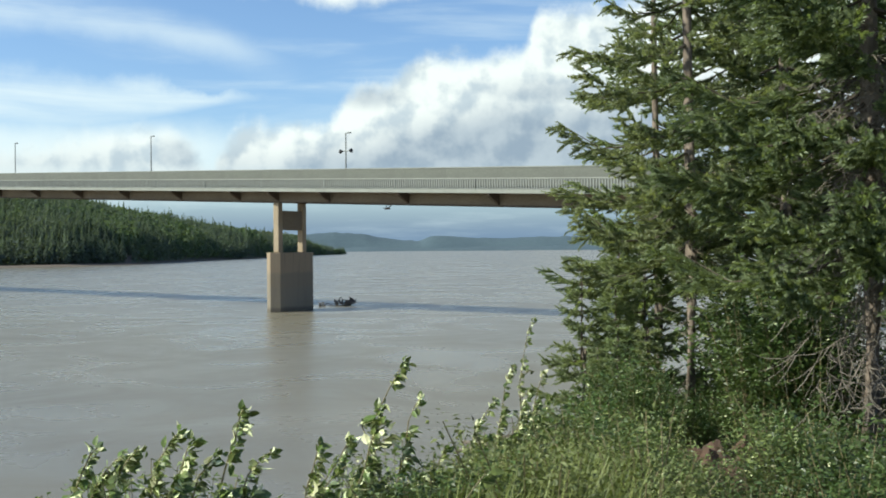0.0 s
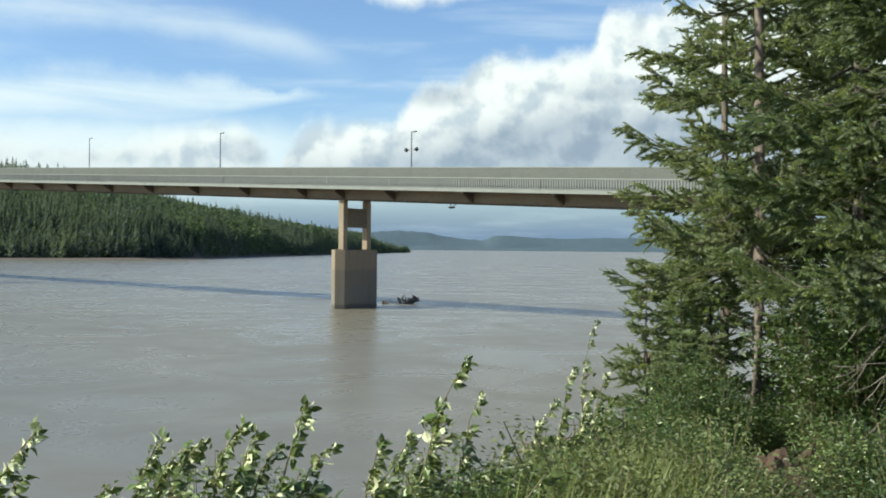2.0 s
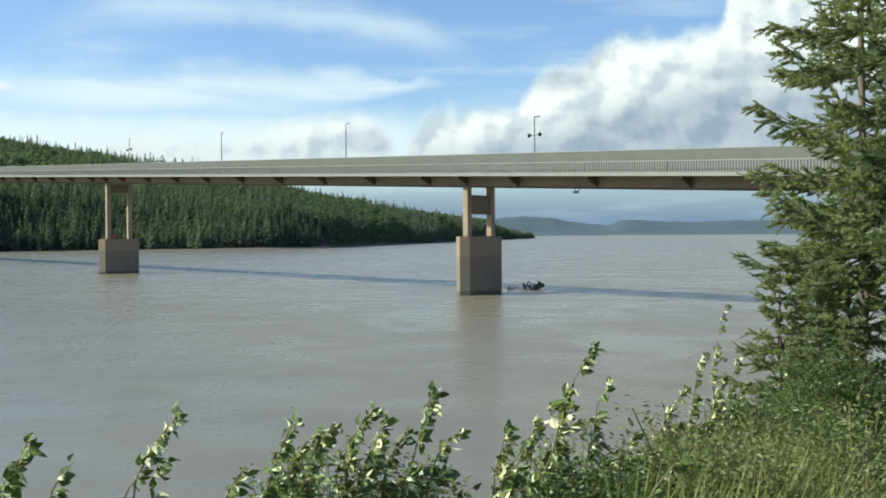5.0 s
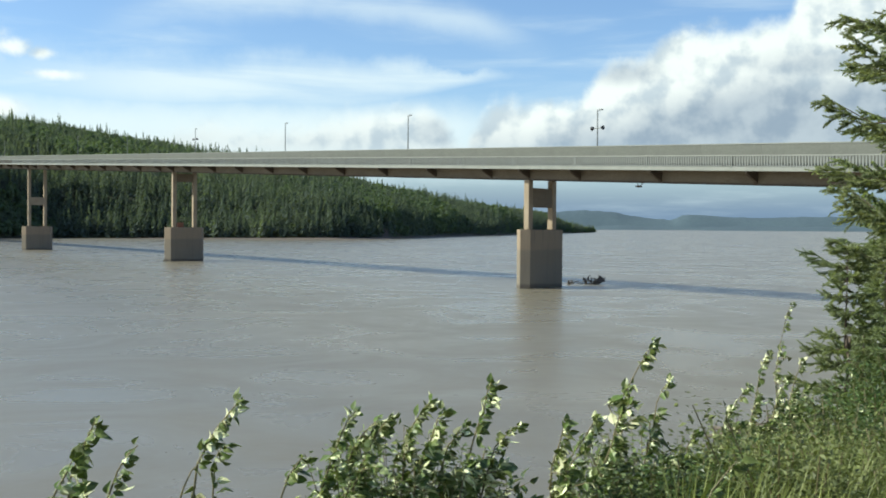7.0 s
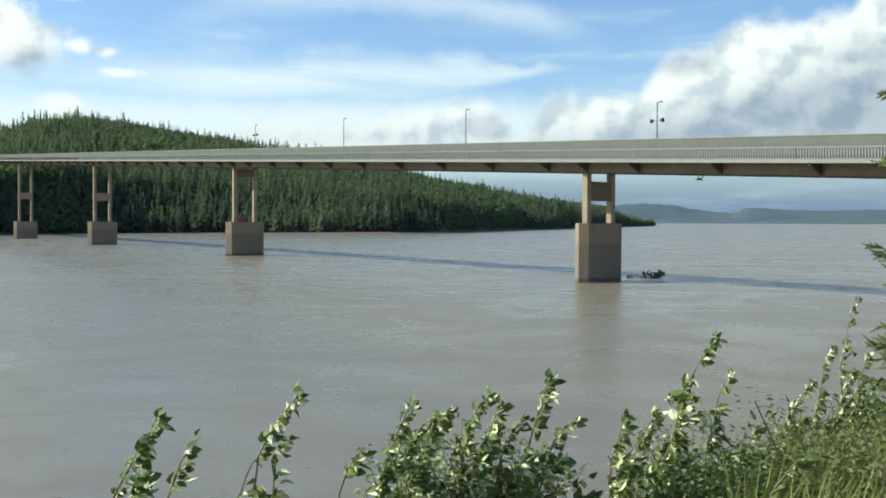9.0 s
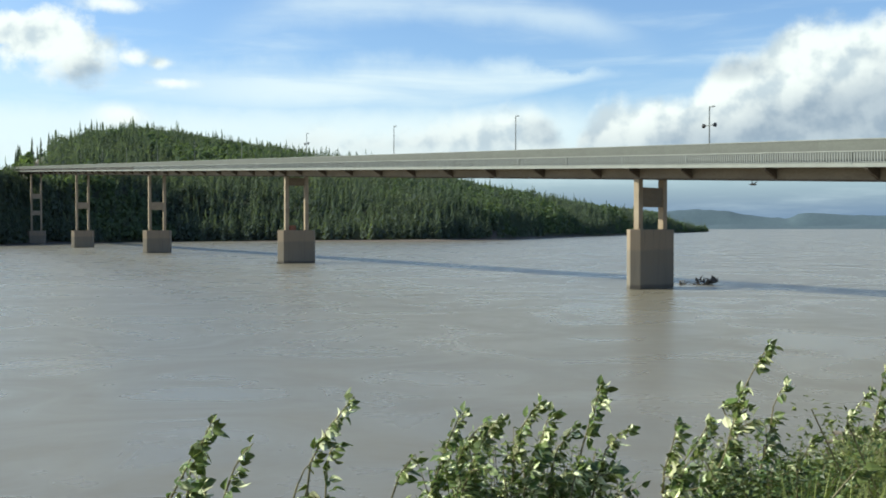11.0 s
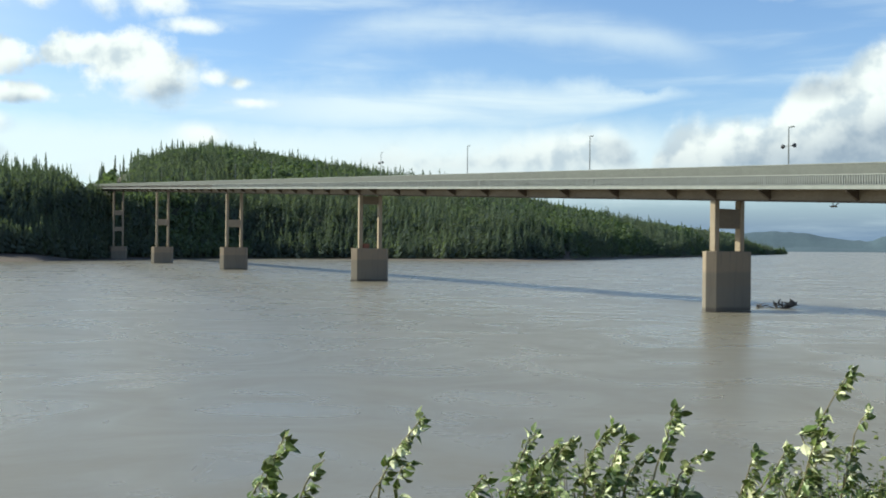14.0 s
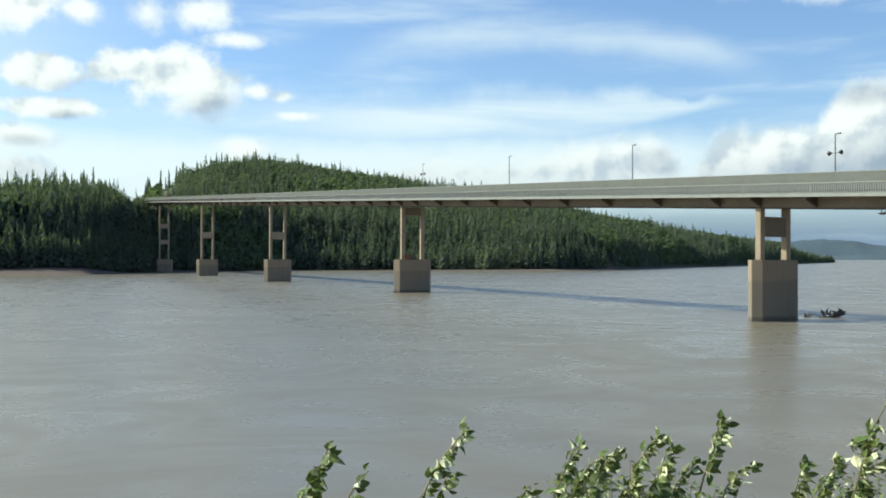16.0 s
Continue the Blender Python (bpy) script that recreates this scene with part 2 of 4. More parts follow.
M_PANEL = material("grey_sheet_metal", (0.135, 0.141, 0.121), (0.115, 0.119, 0.104), 0.3, 0.6, 0.1, 12, metal=0.1, per=0.03, stretch=(1, 1, 3))
M_CAP = material("pale_painted_rail", (0.275, 0.284, 0.255), (0.235, 0.243, 0.219), 0.6, 0.6, 0.1, 10)
M_DARKRAIL = material("brown_weathered_rail", (0.17, 0.15, 0.13), (0.13, 0.11, 0.10), 0.6, 0.8, 0.1, 10)
M_DECK = material("deck_timber", (0.30, 0.27, 0.23), (0.24, 0.21, 0.18), 0.6, 0.9, 0.2, 10)
M_BLACK = material("black_horn", (0.03, 0.03, 0.035), (0.05, 0.05, 0.05), 3.0, 0.5)
M_RED = material("red_brown_paint", (0.30, 0.12, 0.07), (0.24, 0.10, 0.06), 1.0, 0.7)
M_FORESTFLOOR = material("forest_floor", (0.055, 0.064, 0.038), (0.082, 0.092, 0.052), 0.02, 1.0, 0.3, 20, spots=(0.10, 0.085, 0.055))
M_BEACH = material("silt_beach", (0.125, 0.098, 0.076), (0.088, 0.070, 0.056), 0.02, 0.95, 0.3, 20, spots=(0.165, 0.135, 0.105))
# The air's haze is painted into this grey-blue of the far hills.
M_FARHILL = material("haze_blue_wooded_hill", (0.074, 0.110, 0.128), (0.060, 0.092, 0.112), 0.004, 1.0, 0.2, 14, spots=(0.09, 0.118, 0.126))


# ---------------------------------------------------------------- small builders
def mesh_of(bm, name, *mats, smooth=False):
    me = bpy.data.meshes.new(name)
    if smooth:
        for f in bm.faces:
            f.smooth = True
    bm.to_mesh(me)
    bm.free()
    for m in mats:
        me.materials.append(m)
    return me


def part(name, bm, mat, parent, label="", smooth=False):
    """Links a bmesh as one mesh object under a thing or a part."""
    ob = new(name, mesh_of(bm, name, mat, smooth=smooth))
    ob.parent = parent
    if label:
        tagged(ob, label)
    return ob


def share(name, me, parent, m=None):
    """One more object on a mesh that is there already."""
    ob = new(name, me)
    ob.parent = parent
    if m is not None:
        ob.matrix_basis = m
    return ob


def thing(name, label, category, m=None, group="", kind=""):
    ob = new(name)
    ob.empty_display_size = 0.3
    if m is not None:
        ob.matrix_basis = m
    return tagged(ob, label, category, group, kind)


def add_box(bm, x0, x1, y0, y1, z0, z1, shear=0.0, bevel=0.0):
    """A box; shear: rise of its z along x."""
    vs = [bm.verts.new((x, y, z + shear * x)) for x in (x0, x1) for y in (y0, y1) for z in (z0, z1)]
    fs = [bm.faces.new([vs[i] for i in q]) for q in ((0, 1, 3, 2), (4, 6, 7, 5), (0, 4, 5, 1), (2, 3, 7, 6), (0, 2, 6, 4), (1, 5, 7, 3))]
    if bevel:
        es = list({e for f in fs for e in f.edges})
        bmesh.ops.bevel(bm, geom=es, offset=bevel, segments=1, affect="EDGES")
    return bm


def box(*a, **k):
    bm = bmesh.new()
    return add_box(bm, *a, **k)


def add_tube(bm, pts, radii, sides=8, cap=True):
    """A round limb through points, with a radius at each."""
    rings = []
    for i, p in enumerate(pts):
        p = Vector(p)
        d = (Vector(pts[min(i + 1, len(pts) - 1)]) - Vector(pts[max(i - 1, 0)])).normalized()
        q = d.to_track_quat("Z", "Y")
        rings.append([bm.verts.new(p + q @ Vector((radii[i] * math.cos(2 * math.pi * k / sides), radii[i] * math.sin(2 * math.pi * k / sides), 0))) for k in range(sides)])
    for a, b in zip(rings, rings[1:]):
        for k in range(sides):
            bm.faces.new((a[k], a[(k + 1) % sides], b[(k + 1) % sides], b[k]))
    if cap and sides > 2:
        bm.faces.new(rings[0][::-1]), bm.faces.new(rings[-1])
    return bm


def tube(*a, **k):
    bm = bmesh.new()
    return add_tube(bm, *a, **k)


def prism(outline, z0, z1, bevel=0.0):
    """An upright block over an outline."""
    bm = bmesh.new()
    lo, hi = ([bm.verts.new((x, y, z)) for x, y in outline] for z in (z0, z1))
    bm.faces.new(lo[::-1]), bm.faces.new(hi)
    n = len(lo)
    for i in range(n):
        bm.faces.new((lo[i], lo[(i + 1) % n], hi[(i + 1) % n], hi[i]))
    if bevel:
        bmesh.ops.bevel(bm, geom=list(bm.edges), offset=bevel, segments=1, affect="EDGES")
    return bm


# ---------------------------------------------------------------- river and ground
def grid_mesh(xs, ys, z, mat, name):
    bm = bmesh.new()
    rows = [[bm.verts.new((*p, z(*p)) if not callable(mat) else p) for p in ((x, y) for x in xs)] for y in ys]
    for a, b in zip(rows, rows[1:]):
        for i in range(len(xs) - 1):
            bm.faces.new((a[i], a[i + 1], b[i + 1], b[i]))
    return mesh_of(bm, name, mat, smooth=True)


def level(y):
    """The river falls a little towards the viewer."""
    return max(0.0, y - 200.0) * 0.0019 + max(0.0, y - 2200.0) * 0.0033


water = new("water", grid_mesh((-4900, -1200, -300, 0, 300, 1200, 4900), (-300, 0, 60, 200, 900, 2200, 4950), lambda x, y: level(y), M_WATER, "water"))
tagged(water, "wide silty grey-brown river with small ripples", "river", kind="structure")


def lerp(v, pts):
    """Straight pieces between (at, value) pairs, smoothed a little."""
    if v <= pts[0][0]:
        return pts[0][1]
    for (a, p), (b, q) in zip(pts, pts[1:]):
        if v <= b:
            k = (v - a) / (b - a)
            return p + (q - p) * k
    return pts[-1][1]


# the wooded ridge over the river: by the compass of the view, in degrees to the left
RIDGE = ((3.6, -0.5), (5.6, -0.12), (6.3, 0.3), (8.3, 1.16), (11.7, 1.58), (15.3, 2.10), (19.2, 2.88), (23.6, 3.76), (26.7, 4.12), (30.1, 4.60), (33.2, 5.06),
         (36.2, 5.37), (38.3, 5.12), (40.6, 4.40), (42.6, 3.2), (43.8, 4.0), (46.8, 3.98), (49.0, 3.74), (56.0, 3.7), (75.0, 3.0))
SHORE = ((3.6, 3700), (5.5, 2420), (8.0, 1650), (10.6, 1190), (14.0, 920), (16.6, 720), (20.0, 645), (23.0, 640), (28.5, 668), (34.7, 664), (38.0, 615), (41.2, 588), (43.0, 560), (45.0, 520), (49.0, 490), (60.0, 450), (75.0, 440))
BEACH = ((5.0, 8), (12.0, 14), (16.0, 40), (20.0, 46), (34.0, 46), (40.0, 40), (42.0, 24), (44.0, 30), (50.0, 46), (75.0, 46))
DEPTH = ((3.6, 120), (5.6, 120), (8.3, 350), (15.0, 420), (24.0, 420), (36.0, 420), (40.5, 300), (42.6, 90), (44.0, 150), (49.0, 220), (75.0, 300))
TREE = 11.0


def polar(a, r):
    return -r * math.sin(radians(a)), r * math.cos(radians(a))


def far_height(a, r):
    rs, dp, e = lerp(a, SHORE), lerp(a, DEPTH), lerp(a, RIDGE)
    k = (r - rs) / dp
    top = max(EYE[2] + (rs + dp) * math.tan(radians(e)) - TREE, 2.0) * min(1.0, max(0.0, a - 5.2) / 0.8)
    if k < 0:
        return max(k, -1.0) * 6.0 + level(polar(a, r)[1])
    x, y = polar(a, r)
    beach_z = level(y)
    rough = noise.noise((x * 0.012, y * 0.012, 0.0)) * 7.0 * min(1.0, k * 3) * min(1.0, top / 30)
    beach_w = lerp(a, BEACH)
    beach = min(1.0, k * dp / beach_w) * 1.25 * min(1.0, max(0.0, a - 5.2) / 0.8)
    if k < 1:
        s = math.sin(min(k, 1.0) * math.pi / 2) ** 0.9
        return beach + beach_z * (1 - k) + max(top - 1.25, 0.0) * s * min(1.0, max(0.0, k * dp - beach_w) / 30.0) + rough * (1 - k)
    return top - (k - 1) * top * 0.25


def far_bank():
    bm = bmesh.new()
    steps = (-0.1, 0.0, 0.25, 0.5, 0.75, 1.0, 0.14, 0.2, 0.28, 0.38, 0.5, 0.62, 0.75, 0.88, 1.0, 1.15, 1.5, 2.2)
    cols, angles, n = [], [], 210
    for i in range(n):
        a = 5.3 + (75.0 - 5.3) * i / (n - 1)
        rs, dp = lerp(a, SHORE), lerp(a, DEPTH)
        bw = lerp(a, BEACH) / dp
        row = [k * bw if j < 6 else bw + (k - 0.1) / 0.9 * (1 - bw) if k < 1 else k for j, k in enumerate(steps)]
        angles.append(a)
        cols.append([bm.verts.new((*polar(a, rs + dp * k), far_height(a, rs + dp * k))) for k in row])
    for a, p, q in zip(angles, cols, cols[1:]):
        for j in range(len(steps) - 1):
            f = bm.faces.new((p[j], p[j + 1], q[j + 1], q[j]))
            # silt along the water, and one bare cut bank high on the ridge
            f.material_index = 1 if j < 5 or (abs(a - 40.7) < 0.3 and 0.5 <= steps[j] <= 0.9 and j > 5) or (abs(a - 16.7) < 0.2 and j == 5) else 0
    bmesh.ops.recalc_face_normals(bm, faces=bm.faces)
    ob = new("ground_far_bank", mesh_of(bm, "ground_far_bank", M_FORESTFLOOR, M_BEACH, smooth=True))
    tagged(ob, "steep far river bank with a narrow silt beach under forest", "river bank", kind="structure")


far_bank()


def far_hills(name, dist, line, label):
    """A low range on the horizon."""
    bm = bmesh.new()
    rows = []
    n = 160
    for i in range(n):
        a = line[0][0] + (line[-1][0] - line[0][0]) * i / (n - 1)
        x, y = polar(a, 1.0)
        h = EYE[2] + dist * math.tan(radians(lerp(a, line))) + noise.noise((a * 2.1, dist * 0.01, 0)) * 5.0 + noise.noise((a * 9.0, dist * 0.02, 0)) * 2.0
        rows.append([bm.verts.new((x * d, y * d, zz)) for d, zz in ((dist - 350, 4.0), (dist - 330, 9.0), (dist - 180, h * 0.6), (dist - 60, h * 0.95), (dist, h), (dist + 120, h * 0.9), (dist + 200, -2.0))])
    for p, q in zip(rows, rows[1:]):
        for j in range(6):
            bm.faces.new((p[j], p[j + 1], q[j + 1], q[j]))
    bmesh.ops.recalc_face_normals(bm, faces=bm.faces)
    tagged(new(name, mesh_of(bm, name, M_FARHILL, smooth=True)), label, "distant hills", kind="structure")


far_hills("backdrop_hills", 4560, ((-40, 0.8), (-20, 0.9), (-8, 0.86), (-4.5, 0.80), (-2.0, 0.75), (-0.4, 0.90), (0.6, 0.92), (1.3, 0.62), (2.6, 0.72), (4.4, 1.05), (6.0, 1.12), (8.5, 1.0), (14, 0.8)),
          "low wooded hills far off with blue haze in their colour")
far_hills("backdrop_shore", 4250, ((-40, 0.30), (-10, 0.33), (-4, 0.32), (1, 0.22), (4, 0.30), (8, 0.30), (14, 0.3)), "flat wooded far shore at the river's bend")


# near bank: falls from the viewer's feet to the water's edge
def shore_y(x):
    return lerp(x, ((-60, 6.0), (-12, 11.0), (-4, 17.0), (-0.6, 34.0), (0.8, 40.0), (4, 46.0), (14, 56.0), (40, 78.0), (80, 105.0)))


def near_height(x, y):
    q = shore_y(x) - y
    bump = noise.noise((x * 0.35, y * 0.35, 3.0)) * 0.22 + noise.noise((x * 1.3, y * 1.3, 8.0)) * 0.07
    if q < 0:
        return max(-2.5, q * 0.25)
    flat = 6.05 + 0.02 * max(0, -y)
    right = lerp(x, ((0.0, 0.0), (6.0, 1.0)))
    reach = max(shore_y(x) - 3.2, 6.0)
    k = min(1.0, q / reach)
    drop = flat * (1 - (1 - k) ** (1.15 + 0.05 * right))
    if y < 1.0:
        drop = flat
    h = min(drop, flat) + bump * min(1.0, q / 2)
    return h


def near_bank():
    xs = [-60, -40, -28, -20] + [-15 + 0.75 * i for i in range(54)] + [28, 34, 42, 55, 75, 100]
    ys = [-40, -20, -10, -5] + [-2 + 0.75 * i for i in range(60)] + [46, 52, 60, 70, 85, 105, 130]
    ob = new("ground_near_bank", grid_mesh(xs, ys, near_height, M_FORESTFLOOR, "ground_near_bank"))
    tagged(ob, "near river bank of dark soil under grass and shrubs", "river bank", kind="structure")


near_bank()

# ---------------------------------------------------------------- bridge
BRIDGE = pose(-20.7, 141.3, -0.25, 0, 0, 139.75)
GRADE, SPAN = 0.0484, 125.0
S0, S1 = -135.0, 586.0


def bridge():
    b = thing("bridge", "long steel girder road bridge rising over the river on concrete piers", "bridge", BRIDGE)
    for y0, y1 in ((2.2, 3.0), (-3.0, -2.2)):
        part("girder", box(S0, S1, y0, y1, 14.95, 16.22, GRADE), M_STEEL, b, "rusty brown weathering steel box girder")
        # Dark colour here paints the shadow line along the girder's lower edge.
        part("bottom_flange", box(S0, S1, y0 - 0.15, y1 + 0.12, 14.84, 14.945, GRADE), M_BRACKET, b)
    part("deck_slab", box(S0, S1, -4.9, 4.9, 16.225, 16.50, GRADE), M_DECK, b, "timber planked deck")
    for y0, y1 in ((4.905, 5.02), (-5.25, -4.905)):
        part("edge_beam", box(S0, S1, y0, y1, 16.20, 16.62, GRADE), M_CAP, b, "pale edge beam along the deck")
    # floor brackets under the overhang
    bm = bmesh.new()
    w = [(3.02, 14.98), (3.02, 16.2), (4.85, 16.2), (4.85, 15.98)]
    vs = [[bm.verts.new((dx, y, z)) for y, z in w] for dx in (-0.16, 0.16)]
    bm.faces.new(vs[0]), bm.faces.new(vs[1][::-1])
    for i in range(4):
        bm.faces.new((vs[0][i], vs[1][i], vs[1][(i + 1) % 4], vs[0][(i + 1) % 4]))
    bmesh.ops.recalc_face_normals(bm, faces=bm.faces)
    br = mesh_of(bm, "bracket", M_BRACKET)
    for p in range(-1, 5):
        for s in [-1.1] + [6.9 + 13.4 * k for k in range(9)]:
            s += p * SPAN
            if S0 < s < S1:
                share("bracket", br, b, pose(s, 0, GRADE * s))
    # railing on the edge
    CL = 262.0
    for s0, s1, mt in ((S0, CL, M_GALV), (CL, S1, M_DARKRAIL)):
        part("top_rail", box(s0, s1, 4.86, 5.02, 17.76, 17.88, GRADE), M_CAP, b)
        part("bottom_rail", box(s0, s1, 4.90, 4.99, 16.66, 16.74, GRADE), mt, b)
    bal = mesh_of(box(-0.085, 0.085, 4.90, 4.98, 16.742, 17.758), "baluster", M_GALV)
    post = mesh_of(box(-0.07, 0.07, 4.86, 5.03, 16.50, 17.75), "rail_post", M_GALV)
    rest = bmesh.new()
    n = 0
    s = S0
    while s < CL:
        if s > -62 and n < 300:
            share("baluster", bal, b, pose(s, 0, GRADE * s))
            n += 1
        else:
            z = GRADE * s
            add_box(rest, s - 0.085, s + 0.085, 4.90, 4.98, 16.742 + z, 17.758 + z)
        s += 0.345
    tagged(part("baluster_run", rest, M_GALV, b), kind="stuff")
    rest = bmesh.new()
    while s < S1:
        add_box(rest, s - 0.05, s + 0.05, 4.90, 4.98, 16.742 + GRADE * s, 17.758 + GRADE * s)
        s += 0.7
    tagged(part("far_baluster_run", rest, M_DARKRAIL, b, "dark brown balusters past the end of the cladding"), kind="stuff")
    s = S0 + 3
    while s < S1:
        share("rail_post", post, b, pose(s, 0, GRADE * s))
        s += 12.0
    # solid wall of sheet panels behind the railing
    pan = mesh_of(box(-3.997, 3.997, 3.90, 3.98, 16.52, 19.03, GRADE), "barrier_panel", M_PANEL)
    s = S0 + 4
    while s < S1:
        share("barrier_panel", pan, b, pose(s, 0, GRADE * s))
        s += 8.0
    part("barrier_cap", box(S0, S1, 3.86, 4.03, 19.035, 19.15, GRADE), M_CAP, b, "pale cap rail on the barrier")
    part("far_barrier", box(S0, S1, -4.7, -4.6, 16.52, 17.6, GRADE), M_PANEL, b)
    # small inspection fitting hung under the girder
    s = -20.6
    z = 14.84 + GRADE * s
    hanger = part("inspection_hanger", tube([(s - 0.8, 2.6, z), (s - 0.2, 2.6, z - 0.42), (s + 0.7, 2.6, z - 0.45)], [0.05, 0.05, 0.05], 6), M_BRACKET, b, "small dark inspection fitting under the girder")
    part("strut", tube([(s + 0.2, 2.6, z), (s + 0.2, 2.6, z - 0.45)], [0.05, 0.05], 6), M_BRACKET, hanger)
    part("cradle", box(s - 0.3, s + 0.35, 2.4, 2.8, z - 0.62, z - 0.45, bevel=0.03), M_BRACKET, hanger)
    return b


bridge()


def pier(k, length, width, beams, label):
    """A cutwater block in the river with two columns and cross beams."""
    m = pose(-20.7 - 0.7632 * SPAN * k, 141.3 + 0.64616 * SPAN * k, 0, 0, 0, 62.0 if k == 0 else 50.0)
    t = thing("bridge_pier", label, "bridge pier", m, "piers of the bridge")
    h, w = length / 2, width / 2
    part("pier_block", prism([(-h, -w), (h, -w), (h + 0.69 * w, 0), (h, w), (-h, w), (-h - 0.69 * w, 0)], -4.0, 7.88, 0.06), M_PIER, t, "stained concrete block with pointed ends")
    z1 = 14.58 + GRADE * SPAN * k
    for x in (-2.7, 2.7) if k == 0 else (-2.5, 2.5):
        part("column", box(x - 0.46, x + 0.46, -0.45, 0.45, 7.885, z1, bevel=0.07), M_COLUMN, t)
    for a, b in beams:
        # The first two piers' beams take the girder brown to paint the deck's shade.
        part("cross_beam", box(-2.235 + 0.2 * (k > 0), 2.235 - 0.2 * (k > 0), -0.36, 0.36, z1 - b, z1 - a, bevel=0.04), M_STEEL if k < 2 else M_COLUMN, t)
    part("bearing_cap", box(-3.3, 3.3, -0.35, 0.35, z1 + 0.003, z1 + 0.04), M_STEEL, t)
    return t


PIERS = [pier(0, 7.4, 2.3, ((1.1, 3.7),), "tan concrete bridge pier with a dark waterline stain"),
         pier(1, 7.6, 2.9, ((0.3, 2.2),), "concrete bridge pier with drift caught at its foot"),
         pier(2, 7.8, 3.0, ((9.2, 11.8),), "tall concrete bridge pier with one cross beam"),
         pier(3, 7.8, 3.0, ((12.3, 15.1),), "tall concrete bridge pier with one cross beam"),
         pier(4, 7.8, 3.0, ((10.7, 13.3), (19.9, 22.4)), "tallest concrete bridge pier with two cross beams by the far shore")]


def equipment_box():
    """A painted box bolted on the second pier's block."""
    t = thing("equipment_box", "red-brown painted steel box standing on the pier block", "equipment box", PIERS[1].matrix_basis @ pose(-1.1, -0.1, 7.885))
    part("cabinet", box(-0.7, 0.7, -0.5, 0.5, 0, 1.05, bevel=0.05), M_RED, t)
    part("roof_plate", box(-0.76, 0.76, -0.56, 0.56, 1.053, 1.12, bevel=0.02), M_RED, t)


equipment_box()


def street_lamp(s, horns=False, tall=8.6):
    t = thing("street_lamp", "slim grey lamp post with two dark horns" if horns else "slim grey lamp post with a short arm", "street lamp",
              BRIDGE @ pose(s, -5.05, 16.87 + GRADE * s), "lamps along the bridge")
    part("pole", tube([(0, 0, -0.32), (0, 0, tall * 0.5), (0, 0, tall)], [0.11, 0.09, 0.07], 8), M_GALV, t)
    arm = part("arm", tube([(0, 0, tall - 0.2), (-0.25, 0.0, tall - 0.05), (-0.5, 0.0, tall - 0.05)], [0.05, 0.045, 0.045], 6), M_GALV, t)
    part("lamp_head", box(-0.95, -0.35, -0.14, 0.14, tall - 0.14, tall + 0.02, bevel=0.04), M_GALV, arm)
    if horns:
        zc = tall - 2.5
        bar = part("cross_arm", tube([(-0.8, 0, zc), (0.8, 0, zc)], [0.06, 0.06], 6), M_GALV, t)
        for x in (-0.9, 0.9):
            part("horn", tube([(x * 0.7, 0, zc), (x, 0, zc), (x * 1.2, 0, zc)], [0.10, 0.24, 0.30], 12), M_BLACK, bar, "round black horn")
    return t


for i, s in enumerate((-51.0, -5.7, 39.7, 84.4, 130.7, 178.1, 223.0, 268.1, 314.4, 358.0, 404.0, 449.0, 495.0, 540.0)):
    street_lamp(s, s in (-5.7, 130.7), 7.75 if s == -5.7 else 8.6)


# ---------------------------------------------------------------- foliage
def leaf_material(name, a, b, gloss=0.45, through=0.25, per=0.5, plant=0.5, spread=0.9, grain=0.6):
    """Leaves: two greens from leaf to leaf, a waxy sheen, and some light let through."""
    m = bpy.data.materials.new(name)
    m.use_nodes = True
    g = Nodes(m.node_tree)
    i = g.add("ShaderNodeNewGeometry").outputs["Random Per Island"]
    r = g.add("ShaderNodeObjectInfo").outputs["Random"]
    co = g.add("ShaderNodeTexCoord").outputs["Object"]
    mixed = g.math("FRACT", g.math("ADD", i, r))
    patch = g.noise(co, spread, 3.0)
    col = g.mix(g.math("ADD", g.math("MULTIPLY", mixed, grain), g.ramp(patch, 0.3, 0.7, 0.0, 1.0 - grain)), rgb(*a), rgb(*b))
    col = g.add("ShaderNodeHueSaturation", {"Color": col, "Hue": g.math("ADD", g.math("MULTIPLY", r, 0.03), 0.485), "Value": g.math("MULTIPLY", g.math("ADD", g.math("MULTIPLY", mixed, per), 1.0 - per / 2), g.math("ADD", g.math("MULTIPLY", r, plant), 1.0 - plant / 2))}).outputs[0]
    p = g.add("ShaderNodeBsdfPrincipled", {"Base Color": col, "Roughness": gloss, "Specular IOR Level": 0.45})
    t = g.add("ShaderNodeBsdfTranslucent", {"Color": g.mix(1.0, col, rgb(1.15, 1.2, 0.5), "MULTIPLY")})
    mx = g.add("ShaderNodeMixShader", {0: through, 1: p.outputs[0], 2: t.outputs[0]})
    g.tree.links.new(mx.outputs[0], g.add("ShaderNodeOutputMaterial").inputs[0])
    return m


M_NEEDLE = leaf_material("spruce_needles", (0.172, 0.214, 0.130), (0.305, 0.340, 0.196), 0.5, 0.48, 0.5, 0.1)
# Darker copy of the needles: shade inside the stand put into their colour.
M_SHADENEEDLE = leaf_material("shaded_spruce_needles", (0.128, 0.160, 0.090), (0.235, 0.268, 0.140), 0.5, 0.46, 0.5, 0.1)
# Distance haze is mixed into this colour: the conifer green is lifted and blued.
M_FARNEEDLE = leaf_material("hazed_far_conifer", (0.106, 0.138, 0.120), (0.138, 0.172, 0.130), 0.95, 0.50, 0.22, 0.3, 0.012, 0.3)
